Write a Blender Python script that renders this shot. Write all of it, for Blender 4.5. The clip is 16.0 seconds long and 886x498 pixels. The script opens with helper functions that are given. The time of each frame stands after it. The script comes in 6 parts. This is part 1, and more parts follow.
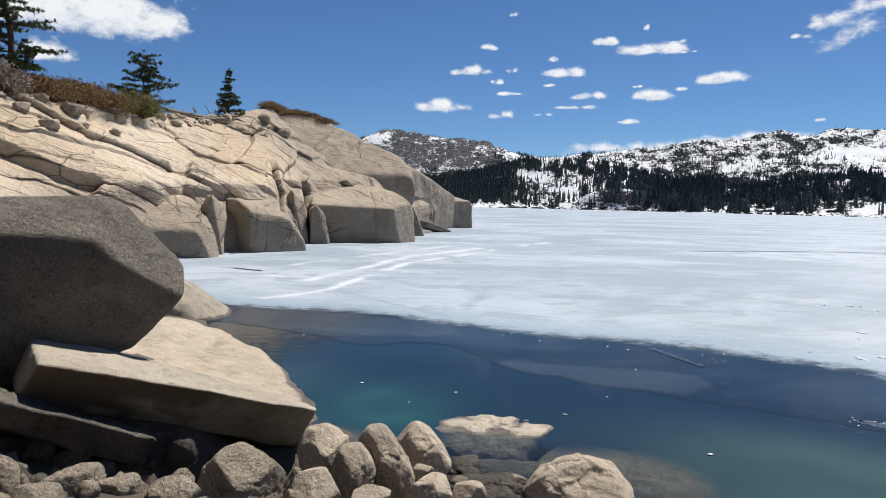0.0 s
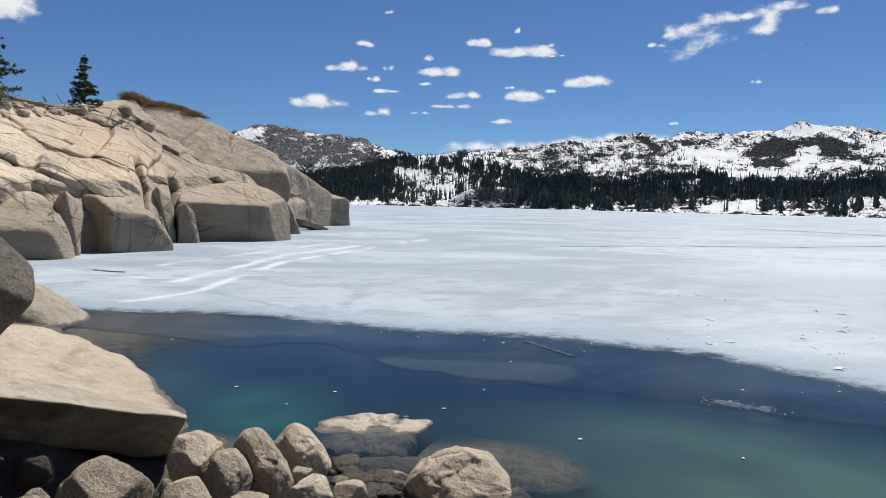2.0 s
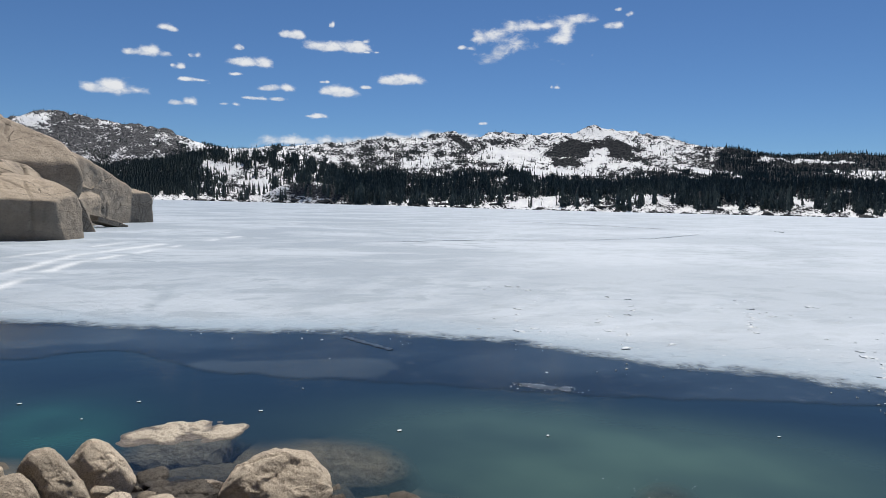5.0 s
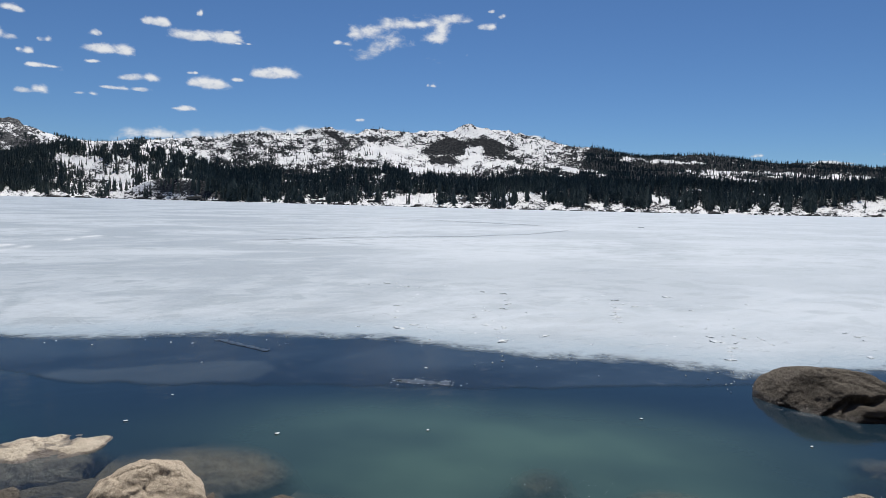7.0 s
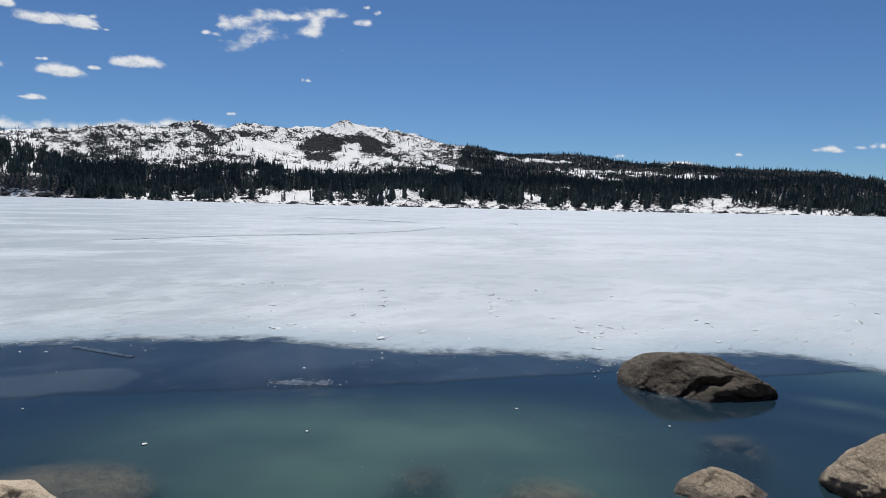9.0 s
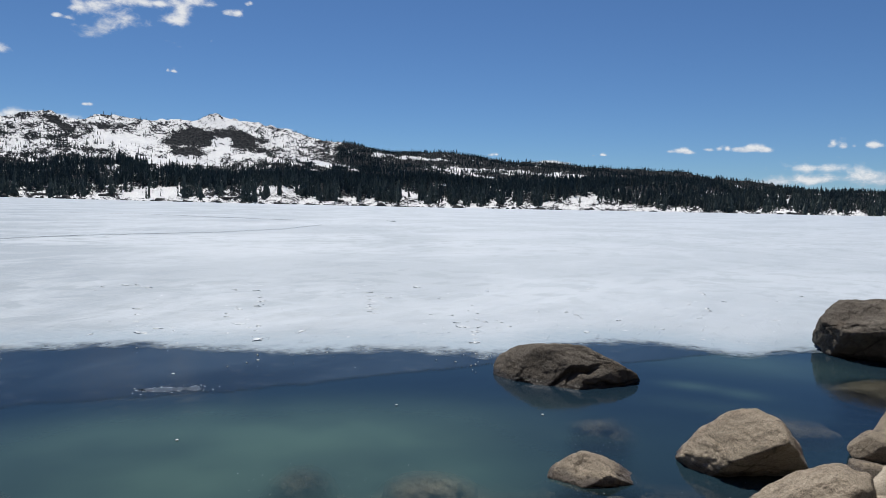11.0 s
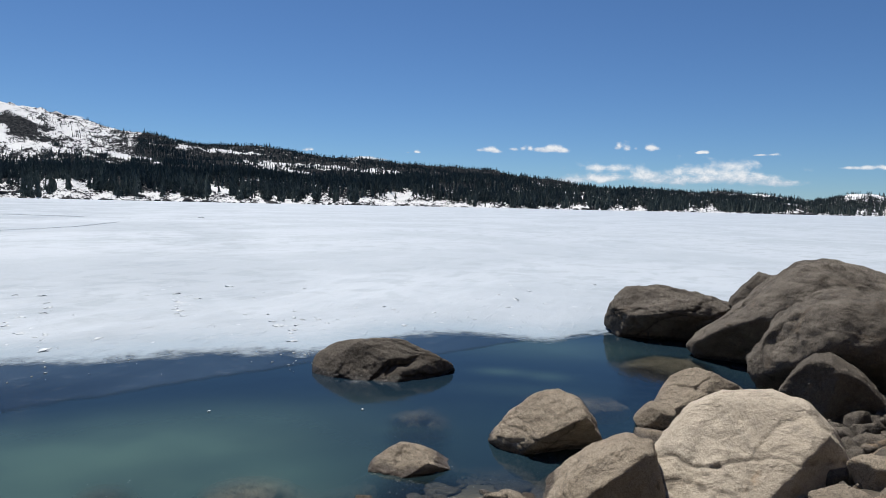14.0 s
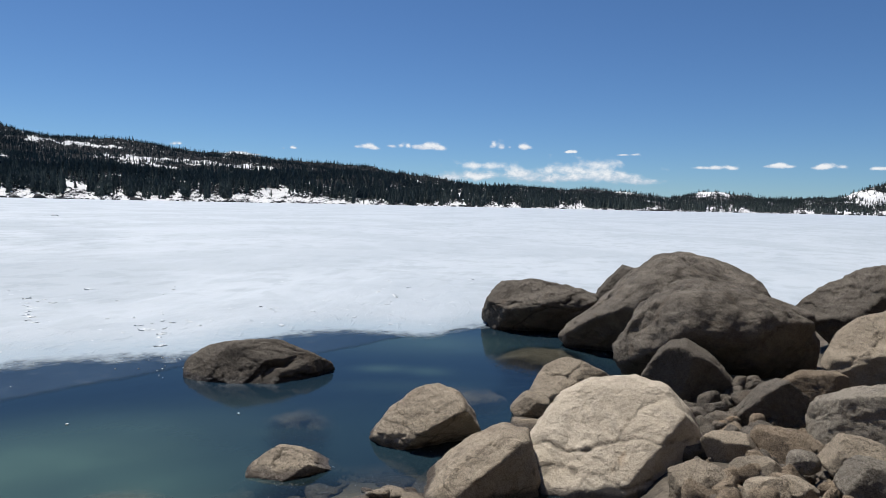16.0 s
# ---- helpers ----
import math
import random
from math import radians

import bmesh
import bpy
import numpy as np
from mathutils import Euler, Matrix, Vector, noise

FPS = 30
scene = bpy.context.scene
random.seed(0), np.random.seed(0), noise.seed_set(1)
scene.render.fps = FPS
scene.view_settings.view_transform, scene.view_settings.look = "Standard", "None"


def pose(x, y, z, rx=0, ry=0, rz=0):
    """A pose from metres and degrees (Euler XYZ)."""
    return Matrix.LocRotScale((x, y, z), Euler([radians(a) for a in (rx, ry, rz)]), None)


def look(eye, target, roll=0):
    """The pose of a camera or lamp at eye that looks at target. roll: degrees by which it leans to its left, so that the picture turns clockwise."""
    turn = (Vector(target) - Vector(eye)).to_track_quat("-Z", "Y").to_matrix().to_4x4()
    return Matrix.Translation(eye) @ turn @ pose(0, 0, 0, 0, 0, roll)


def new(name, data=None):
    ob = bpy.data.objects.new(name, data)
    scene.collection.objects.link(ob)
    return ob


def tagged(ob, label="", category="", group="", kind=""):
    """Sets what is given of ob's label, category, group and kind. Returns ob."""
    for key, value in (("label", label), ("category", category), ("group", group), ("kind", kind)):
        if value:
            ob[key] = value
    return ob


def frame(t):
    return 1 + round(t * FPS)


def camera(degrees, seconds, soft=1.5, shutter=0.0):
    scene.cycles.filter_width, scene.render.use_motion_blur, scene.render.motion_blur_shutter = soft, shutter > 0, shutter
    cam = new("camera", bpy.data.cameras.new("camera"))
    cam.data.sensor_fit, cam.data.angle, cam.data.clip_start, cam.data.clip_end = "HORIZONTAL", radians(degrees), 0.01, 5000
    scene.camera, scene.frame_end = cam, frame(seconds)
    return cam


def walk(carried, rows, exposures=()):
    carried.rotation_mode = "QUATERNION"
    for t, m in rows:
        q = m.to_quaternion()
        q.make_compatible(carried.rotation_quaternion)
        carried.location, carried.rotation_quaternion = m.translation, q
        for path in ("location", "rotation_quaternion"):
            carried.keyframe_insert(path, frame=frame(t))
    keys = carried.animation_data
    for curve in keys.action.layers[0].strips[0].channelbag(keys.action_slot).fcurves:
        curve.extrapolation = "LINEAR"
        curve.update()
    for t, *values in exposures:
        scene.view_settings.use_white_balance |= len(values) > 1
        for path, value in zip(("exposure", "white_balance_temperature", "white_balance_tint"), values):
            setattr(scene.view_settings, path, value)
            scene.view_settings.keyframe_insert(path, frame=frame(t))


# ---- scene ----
# ---- camera: it turns on the spot, 2.5 m over the lake ----
EYE = 2.5
cam = camera(65.31, 16.0, 0.8)
ROWS = [
    (0.0, -0.026, -3.641, 1.051), (1.0, 5.036, -3.653, 1.039), (2.0, 10.072, -3.670, 1.071),
    (3.0, 15.095, -3.688, 1.121), (4.0, 20.114, -3.706, 1.172), (5.0, 25.136, -3.724, 1.214),
    (6.0, 30.164, -3.739, 1.244), (7.0, 35.200, -3.752, 1.262), (8.0, 40.243, -3.761, 1.273),
    (9.0, 45.291, -3.766, 1.281), (10.0, 50.340, -3.769, 1.292), (11.0, 55.388, -3.768, 1.312),
    (12.0, 60.431, -3.765, 1.342), (13.0, 65.466, -3.762, 1.380), (14.0, 70.490, -3.760, 1.419),
    (15.0, 75.503, -3.761, 1.445), (16.0, 80.506, -3.768, 1.435),
]
EYE_AT = Vector((0, 0, EYE))


def facing(az, el, roll):
    a, e = radians(az), radians(el)
    ahead = Vector((math.sin(a) * math.cos(e), math.cos(a) * math.cos(e), math.sin(e)))
    return look(EYE_AT, EYE_AT + ahead, roll)


walk(cam, [(t, facing(az, el, roll)) for t, az, el, roll in ROWS],
     [(0.0, 0.36), (2.5, 0.25), (6.0, 0.14), (9.0, 0.12), (12.5, 0.20), (16.0, 0.30)])

# ---- sky and sun ----
SUN_AZ, SUN_EL = 43.0, 61.0
world = bpy.data.worlds.new("sky")
scene.world = world
world.use_nodes = True
wn = world.node_tree
sky = wn.nodes.new("ShaderNodeTexSky")
sky.sky_type = "NISHITA"
sky.sun_disc = False
sky.sun_elevation, sky.sun_rotation = radians(SUN_EL), radians(SUN_AZ)
sky.altitude, sky.air_density, sky.dust_density, sky.ozone_density = 2300, 1.0, 0.3, 3.0
tint = wn.nodes.new("ShaderNodeMix")
tint.data_type, tint.blend_type = "RGBA", "MULTIPLY"
tint.inputs[0].default_value = 1.0
tint.inputs[7].default_value = (0.74, 1.01, 1.28, 1)
wn.links.new(sky.outputs["Color"], tint.inputs[6])
wn.links.new(tint.outputs[2], wn.nodes["Background"].inputs["Color"])
wn.nodes["Background"].inputs["Strength"].default_value = 0.0527
sun = new("sun", bpy.data.lights.new("sun", "SUN"))
sun.data.energy, sun.data.angle, sun.data.color = 5.0, radians(0.53), (1.0, 0.945, 0.86)
sa, se = radians(SUN_AZ), radians(SUN_EL)
sun.matrix_world = look((0, 0, 60), (-math.sin(sa) * 40, -math.cos(sa) * 40, 60 - 40 * math.tan(se)))


# ---- numpy noise ----
def hash3(ix, iy, iz, seed):
    h = (ix * 374761393 + iy * 668265263 + iz * 2147483647 + seed * 1274126177) & 0xFFFFFFFF
    h = ((h ^ (h >> 13)) * 1274126177) & 0xFFFFFFFF
    h = ((h ^ (h >> 16)) * 2246822519) & 0xFFFFFFFF
    return ((h ^ (h >> 15)) & 0xFFFFFF) / float(0xFFFFFF) * 2 - 1


def vnoise(p, seed=0):
    """Smooth value noise of points (n, 3), from -1 to 1."""
    i = np.floor(p).astype(np.int64)
    f = p - i
    f = f * f * f * (f * (f * 6 - 15) + 10)
    out = 0
    for a in (0, 1):
        for b in (0, 1):
            for c in (0, 1):
                w = (f[:, 0] if a else 1 - f[:, 0]) * (f[:, 1] if b else 1 - f[:, 1]) * (f[:, 2] if c else 1 - f[:, 2])
                out = out + w * hash3(i[:, 0] + a, i[:, 1] + b, i[:, 2] + c, seed)
    return out


def fbm(p, octaves=4, seed=0, gain=0.5):
    total, amp = 0, 1.0
    for k in range(octaves):
        total = total + amp * vnoise(p * 2.03 ** k, seed + 17 * k)
        amp *= gain
    return total


def ridged(p, octaves=3, seed=0):
    total, amp = 0, 1.0
    for k in range(octaves):
        total = total + amp * (1 - np.abs(vnoise(p * 2.1 ** k, seed + 31 * k)) * 2)
        amp *= 0.5
    return total


def ease(a, b, x):
    t = np.clip((x - a) / (b - a), 0, 1)
    return t * t * (3 - 2 * t)


def curve_of(pairs):
    """A smooth function through a few (x, y) pairs."""
    xs, ys = np.array([p[0] for p in pairs], float), np.array([p[1] for p in pairs], float)
    d = np.gradient(ys, xs)

    def at(x):
        x = np.clip(np.asarray(x, float), xs[0], xs[-1])
        k = np.clip(np.searchsorted(xs, x) - 1, 0, len(xs) - 2)
        h = xs[k + 1] - xs[k]
        t = (x - xs[k]) / h
        return ((1 + 2 * t) * (1 - t) ** 2 * ys[k] + t * (1 - t) ** 2 * h * d[k]
                + t * t * (3 - 2 * t) * ys[k + 1] + t * t * (t - 1) * h * d[k + 1])
    return at


# ---- mesh helpers ----
def mesh_of(name, verts, faces, smooth=True):
    me = bpy.data.meshes.new(name)
    verts, faces = np.asarray(verts, np.float32), np.asarray(faces, np.int32)
    me.vertices.add(len(verts))
    me.vertices.foreach_set("co", verts.ravel())
    k = faces.shape[1]
    me.loops.add(faces.size)
    me.loops.foreach_set("vertex_index", faces.ravel())
    me.polygons.add(len(faces))
    me.polygons.foreach_set("loop_start", np.arange(0, faces.size, k, dtype=np.int32))
    me.polygons.foreach_set("loop_total", np.full(len(faces), k, np.int32))
    me.polygons.foreach_set("use_smooth", np.full(len(faces), smooth))
    me.update(calc_edges=True)
    me.validate()
    return me


def grid_faces(nu, nv):
    i, j = np.meshgrid(np.arange(nu - 1), np.arange(nv - 1), indexing="ij")
    a = (i * nv + j).ravel()
    return np.stack([a, a + 1, a + nv + 1, a + nv], -1)


def put(name, me, material, parent=None, label="", category="", group="", kind="", m=None):
    me.materials.clear()
    me.materials.append(material)
    ob = new(name, me)
    if parent is not None:
        ob.parent = parent
    if m is not None:
        ob.matrix_basis = m
    return tagged(ob, label, category, group, kind)


def give(me, key, values):
    a = me.attributes.new(key, "FLOAT", "POINT")
    a.data.foreach_set("value", np.asarray(values, np.float32))


# ---- materials ----
class Nodes:
    """A node material under construction."""

    def __init__(self, name):
        self.mat = bpy.data.materials.new(name)
        self.mat.use_nodes = True
        self.tree = self.mat.node_tree
        self.bsdf = self.tree.nodes["Principled BSDF"]
        self.out = self.tree.nodes["Material Output"]

    def node(self, kind, **sets):
        n = self.tree.nodes.new(kind)
        for k, v in sets.items():
            if k in n.inputs.keys():
                self.link(v, n.inputs[k])
        return n

    def link(self, v, socket):
        if isinstance(v, bpy.types.NodeSocket):
            self.tree.links.new(v, socket)
        elif isinstance(v, tuple) and len(v) == 3 and socket.type == "RGBA":
            socket.default_value = (*v, 1)
        else:
            socket.default_value = v

    def coords(self, space="Object"):
        return self.node("ShaderNodeTexCoord").outputs[space]

    def place(self):
        return self.node("ShaderNodeNewGeometry").outputs["Position"]

    def scaled(self, vec, s):
        n = self.node("ShaderNodeMapping")
        self.link(vec, n.inputs["Vector"])
        n.inputs["Scale"].default_value = s if isinstance(s, tuple) else (s, s, s)
        return n.outputs["Vector"]

    def noise(self, vec, scale, detail=4, rough=0.55, distort=0.0, w=None):
        n = self.node("ShaderNodeTexNoise")
        if w is not None:
            n.noise_dimensions = "4D"
            self.link(w, n.inputs["W"])
        self.link(vec, n.inputs["Vector"])
        n.inputs["Scale"].default_value, n.inputs["Detail"].default_value = scale, detail
        n.inputs["Roughness"].default_value, n.inputs["Distortion"].default_value = rough, distort
        return n.outputs["Fac"]

    def voronoi(self, vec, scale, feature="F1", out="Distance"):
        n = self.node("ShaderNodeTexVoronoi")
        n.feature = feature
        self.link(vec, n.inputs["Vector"])
        n.inputs["Scale"].default_value = scale
        return n.outputs[out]

    def step(self, v, a, b, lo=0.0, hi=1.0):
        n = self.node("ShaderNodeMapRange")
        n.interpolation_type = "SMOOTHSTEP"
        self.link(v, n.inputs["Value"])
        for k, x in zip(("From Min", "From Max", "To Min", "To Max"), (a, b, lo, hi)):
            self.link(x, n.inputs[k])
        return n.outputs["Result"]

    def math(self, op, a, b=0.0, c=None):
        n = self.node("ShaderNodeMath")
        n.operation = op
        self.link(a, n.inputs[0])
        self.link(b, n.inputs[1])
        if c is not None:
            self.link(c, n.inputs[2])
        return n.outputs[0]

    def mix(self, fac, a, b, mode="MIX"):
        n = self.node("ShaderNodeMix")
        n.data_type, n.blend_type = "RGBA", mode
        self.link(fac, n.inputs[0])
        self.link(a, n.inputs[6])
        self.link(b, n.inputs[7])
        return n.outputs[2]

    def part_of(self, vec, axis):
        n = self.node("ShaderNodeSeparateXYZ")
        self.link(vec, n.inputs[0])
        return n.outputs[axis]

    def attr(self, key):
        n = self.node("ShaderNodeAttribute")
        n.attribute_name = key
        return n.outputs["Fac"]

    def random(self):
        return self.node("ShaderNodeObjectInfo").outputs["Random"]

    def bump(self, height, strength, distance, normal=None):
        n = self.node("ShaderNodeBump")
        self.link(height, n.inputs["Height"])
        n.inputs["Strength"].default_value, n.inputs["Distance"].default_value = strength, distance
        if normal is not None:
            self.link(normal, n.inputs["Normal"])
        return n.outputs["Normal"]

    def done(self, color=None, rough=None, normal=None, spec=None):
        for key, v in (("Base Color", color), ("Roughness", rough), ("Normal", normal), ("Specular IOR Level", spec)):
            if v is not None:
                self.link(v, self.bsdf.inputs[key])
        return self.mat

    def shader(self, kind, **sets):
        return self.node(kind, **sets).outputs[0]

    def blend(self, fac, a, b):
        n = self.node("ShaderNodeMixShader")
        self.link(fac, n.inputs[0])
        self.tree.links.new(a, n.inputs[1])
        self.tree.links.new(b, n.inputs[2])
        return n.outputs[0]


def granite(name, light, mid, dark, speck=1.15, wet=1.0, relief=1.25, stain=0.4):
    """Weathered granite: crystals, lichen stains, rust, and a wet dark foot at the water line."""
    k = Nodes(name)
    v = k.coords()
    rnd = k.random()
    big = k.noise(v, 1.1, 6, 0.62, 0.6, w=k.math("MULTIPLY", rnd, 40.0))
    mid_n = k.noise(v, 6.5, 6, 0.68, 0.2, w=k.math("MULTIPLY", rnd, 23.0))
    fine = k.noise(v, 34.0, 4, 0.75)
    tiny = k.noise(v, 110.0, 2, 0.7)
    col = k.mix(k.step(big, 0.36, 0.64), mid, light)
    col = k.mix(k.step(mid_n, 0.5, 0.7, 0.0, stain), col, dark)
    col = k.mix(k.step(k.noise(v, 2.3, 4, 0.6, 1.0), 0.58, 0.7, 0.0, 0.35), col, (mid[0] * 1.1, mid[1] * 0.86, mid[2] * 0.62))
    col = k.mix(k.step(fine, 0.53, 0.68, 0.0, 0.42 * speck), col, (dark[0] * 0.45, dark[1] * 0.55, dark[2] * 0.55))
    col = k.mix(k.step(fine, 0.47, 0.32, 0.0, 0.38 * speck), col, (min(1, light[0] * 1.4), min(1, light[1] * 1.4), min(1, light[2] * 1.42)))
    # grey lichen crusts and darker weathering in blotches
    crust = k.noise(v, 3.1, 7, 0.72, 0.8, w=k.math("MULTIPLY", rnd, 31.0))
    col = k.mix(k.step(crust, 0.54, 0.64, 0.0, 0.42), col, (dark[0] * 1.15, dark[1] * 1.25, dark[2] * 1.35))
    col = k.mix(k.step(crust, 0.44, 0.34, 0.0, 0.30), col, (min(1, light[0] * 1.12), min(1, light[1] * 1.12), min(1, light[2] * 1.14)))
    col = k.mix(k.step(tiny, 0.54, 0.63, 0.0, 0.52 * speck), col, (dark[0] * 0.4, dark[1] * 0.4, dark[2] * 0.4))
    col = k.mix(k.step(tiny, 0.46, 0.37, 0.0, 0.38 * speck), col, (min(1, light[0] * 1.5), min(1, light[1] * 1.5), min(1, light[2] * 1.52)))
    knot = k.step(k.math("ADD", k.voronoi(v, 1.9), k.math("MULTIPLY_ADD", mid_n, 0.12, -0.06)), 0.05, 0.085, 0.5, 0.0)
    col = k.mix(knot, col, (dark[0] * 0.4, dark[1] * 0.4, dark[2] * 0.4))
    bent = k.node("ShaderNodeMix")
    bent.data_type = "VECTOR"
    k.link(0.3, bent.inputs[0])
    k.link(k.scaled(v, (0.9, 0.9, 1.5)), bent.inputs[4])
    k.link(k.node("ShaderNodeTexNoise", Vector=v, Scale=1.6, Detail=5.0).outputs["Color"], bent.inputs[5])
    hair = k.math("MULTIPLY", k.step(k.voronoi(bent.outputs[1], 1.1, "DISTANCE_TO_EDGE"), 0.001, 0.006, 1.0, 0.0), k.step(k.noise(v, 1.3, 3, 0.6, w=k.math("MULTIPLY", rnd, 9.0)), 0.52, 0.62, 0.0, 0.45))
    col = k.mix(hair, col, (dark[0] * 0.3, dark[1] * 0.3, dark[2] * 0.3))
    col = k.mix(k.attr("crack"), col, (dark[0] * 0.25, dark[1] * 0.25, dark[2] * 0.25))
    # iron brown and painted shade on a slab's front face
    col = k.mix(k.attr("rust_shade"), col, k.mix(fine, (0.10, 0.068, 0.045), (0.20, 0.142, 0.10)))
    tone = k.math("MULTIPLY_ADD", rnd, 0.34, 0.72)
    grey = k.node("ShaderNodeCombineColor")
    for s in range(3):
        k.link(tone, grey.inputs[s])
    col = k.mix(1.0, col, grey.outputs[0], "MULTIPLY")
    rough = 0.88
    if wet:
        z = k.part_of(k.place(), 2)
        edge = k.math("MULTIPLY_ADD", mid_n, 0.14 * wet, -0.03 * wet)
        damp = k.step(z, edge, k.math("ADD", edge, 0.05 * wet), 1.0, 0.0)
        col = k.mix(damp, col, k.mix(1.0, col, (0.33, 0.32, 0.33), "MULTIPLY"))
        rough = k.math("MULTIPLY_ADD", damp, -0.55, 0.88)
    n = k.bump(k.math("SUBTRACT", k.noise(v, 2.3, 8, 0.7, 0.6), k.math("MULTIPLY", hair, 0.25)), 0.8 * relief, 0.12)
    n = k.bump(k.noise(v, 6.5, 7, 0.7, 0.4), 0.8 * relief, 0.042, n)
    n = k.bump(k.noise(v, 26.0, 5, 0.7), 0.85 * relief, 0.018, n)
    n = k.bump(k.noise(v, 70.0, 3, 0.7), 0.7 * relief, 0.008, n)
    n = k.bump(k.noise(k.scaled(v, (0.7, 0.7, 1.6)), 12.0, 4, 0.6, 0.6), 0.6 * relief, 0.03, n)
    n = k.bump(tiny, 0.7 * relief, 0.0065, n)
    return k.done(col, rough, n, 0.2)


M_SHORE = granite("shore_granite", (0.43, 0.366, 0.287), (0.325, 0.274, 0.211), (0.135, 0.112, 0.088))
M_TAN = granite("tan_granite", (0.57, 0.486, 0.384), (0.48, 0.405, 0.315), (0.17, 0.138, 0.105), speck=0.9, relief=0.9, stain=0.35)
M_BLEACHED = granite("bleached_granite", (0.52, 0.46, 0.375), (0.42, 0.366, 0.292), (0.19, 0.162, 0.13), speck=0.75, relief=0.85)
M_GREY = granite("grey_granite", (0.284, 0.255, 0.215), (0.206, 0.185, 0.155), (0.086, 0.077, 0.065))
M_BLOCK = granite("block_granite", (0.275, 0.246, 0.207), (0.192, 0.170, 0.142), (0.07, 0.062, 0.052), speck=1.5, relief=1.5)
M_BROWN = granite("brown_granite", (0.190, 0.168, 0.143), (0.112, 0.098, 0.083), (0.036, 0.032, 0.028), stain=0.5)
M_SUNK = granite("sunken_granite", (0.15, 0.125, 0.10), (0.095, 0.08, 0.065), (0.045, 0.038, 0.032), wet=0.0, speck=0.45)
M_DRY = granite("dry_bleached_granite", (0.52, 0.46, 0.375), (0.42, 0.366, 0.292), (0.19, 0.162, 0.13), speck=0.75, wet=0.25, relief=0.85)
M_RUST = granite("rusty_granite", (0.30, 0.245, 0.183), (0.215, 0.168, 0.122), (0.09, 0.066, 0.047))
M_PALE = granite("pale_sunken_granite", (0.25, 0.212, 0.172), (0.19, 0.16, 0.13), (0.10, 0.084, 0.066), wet=0.0, stain=0.3, speck=0.4)


def cliff_material():
    k = Nodes("cliff_granite")
    v = k.coords()
    z = k.part_of(k.place(), 2)
    big = k.noise(k.scaled(v, (1, 0.5, 1.4)), 0.16, 5, 0.6, 0.8)
    mid_n = k.noise(v, 0.9, 6, 0.65, 0.4)
    fine = k.noise(v, 7.0, 5, 0.7)
    streak = k.noise(k.scaled(v, (0.7, 0.7, 0.08)), 1.2, 4, 0.6)
    col = k.mix(k.step(big, 0.35, 0.68), (0.515, 0.410, 0.296), (0.615, 0.525, 0.412))
    col = k.mix(k.step(mid_n, 0.55, 0.8, 0.0, 0.5), col, (0.306, 0.259, 0.204))
    col = k.mix(k.step(k.noise(v, 0.35, 4, 0.6), 0.6, 0.75, 0.0, 0.35), col, (0.442, 0.310, 0.191))
    out = k.step(k.math("MULTIPLY_ADD", big, 16.0, k.part_of(k.place(), 1)), 46.0, 60.0, 0.0, 0.85)
    col = k.mix(out, col, k.mix(k.step(mid_n, 0.35, 0.65), (0.225, 0.192, 0.155), (0.35, 0.30, 0.24)))
    low = k.math("MULTIPLY", k.step(k.math("MULTIPLY_ADD", big, 4.0, z), 3.7, 5.6, 0.62, 0.0), k.step(k.part_of(k.place(), 1), 50.0, 64.0, 1.0, 0.25))
    col = k.mix(low, col, k.mix(k.step(mid_n, 0.4, 0.65), (0.120, 0.113, 0.100), (0.205, 0.186, 0.158)))
    col = k.mix(k.step(streak, 0.58, 0.72, 0.0, 0.5), col, (0.170, 0.149, 0.128))
    lines = k.scaled(v, (0.30, 0.22, 0.75))
    wavy = k.node("ShaderNodeMix")
    wavy.data_type = "VECTOR"
    k.link(0.12, wavy.inputs[0])
    k.link(lines, wavy.inputs[4])
    k.link(k.node("ShaderNodeTexNoise", Vector=v, Scale=0.8).outputs["Color"], wavy.inputs[5])
    seam = k.step(k.voronoi(wavy.outputs[1], 1.0, "DISTANCE_TO_EDGE"), 0.002, 0.013, 1.0, 0.0)
    seam = k.math("MULTIPLY", seam, k.step(k.noise(v, 0.5, 3, 0.6), 0.46, 0.56, 0.0, 0.6))
    col = k.mix(seam, col, (0.035, 0.028, 0.022))
    col = k.mix(k.step(k.noise(k.scaled(v, (1.0, 0.5, 1.0)), 0.45, 6, 0.7, 0.6), 0.55, 0.7, 0.0, 0.5), col, (0.255, 0.221, 0.183))
    col = k.mix(k.attr("crack"), col, (0.022, 0.018, 0.015))
    col = k.mix(k.step(fine, 0.52, 0.68, 0.0, 0.5), col, (0.204, 0.170, 0.136))
    col = k.mix(k.step(k.noise(v, 24.0, 3, 0.7), 0.53, 0.66, 0.0, 0.45), col, (0.15, 0.125, 0.10))
    grain = k.noise(k.scaled(v, (0.6, 0.6, 1.8)), 2.2, 8, 0.7, 0.5)
    col = k.mix(k.step(grain, 0.40, 0.30, 0.0, 0.35), col, (0.10, 0.088, 0.074))
    col = k.mix(k.step(grain, 0.60, 0.72, 0.0, 0.35), col, (0.60, 0.53, 0.43))
    n = k.bump(k.math("SUBTRACT", k.noise(v, 1.1, 8, 0.68), k.math("MULTIPLY", seam, 0.5)), 0.8, 0.18)
    n = k.bump(grain, 0.8, 0.10, n)
    n = k.bump(k.noise(v, 8.0, 5, 0.68), 0.9, 0.055, n)
    return k.done(col, 0.88, n, 0.2)


M_CLIFF = cliff_material()


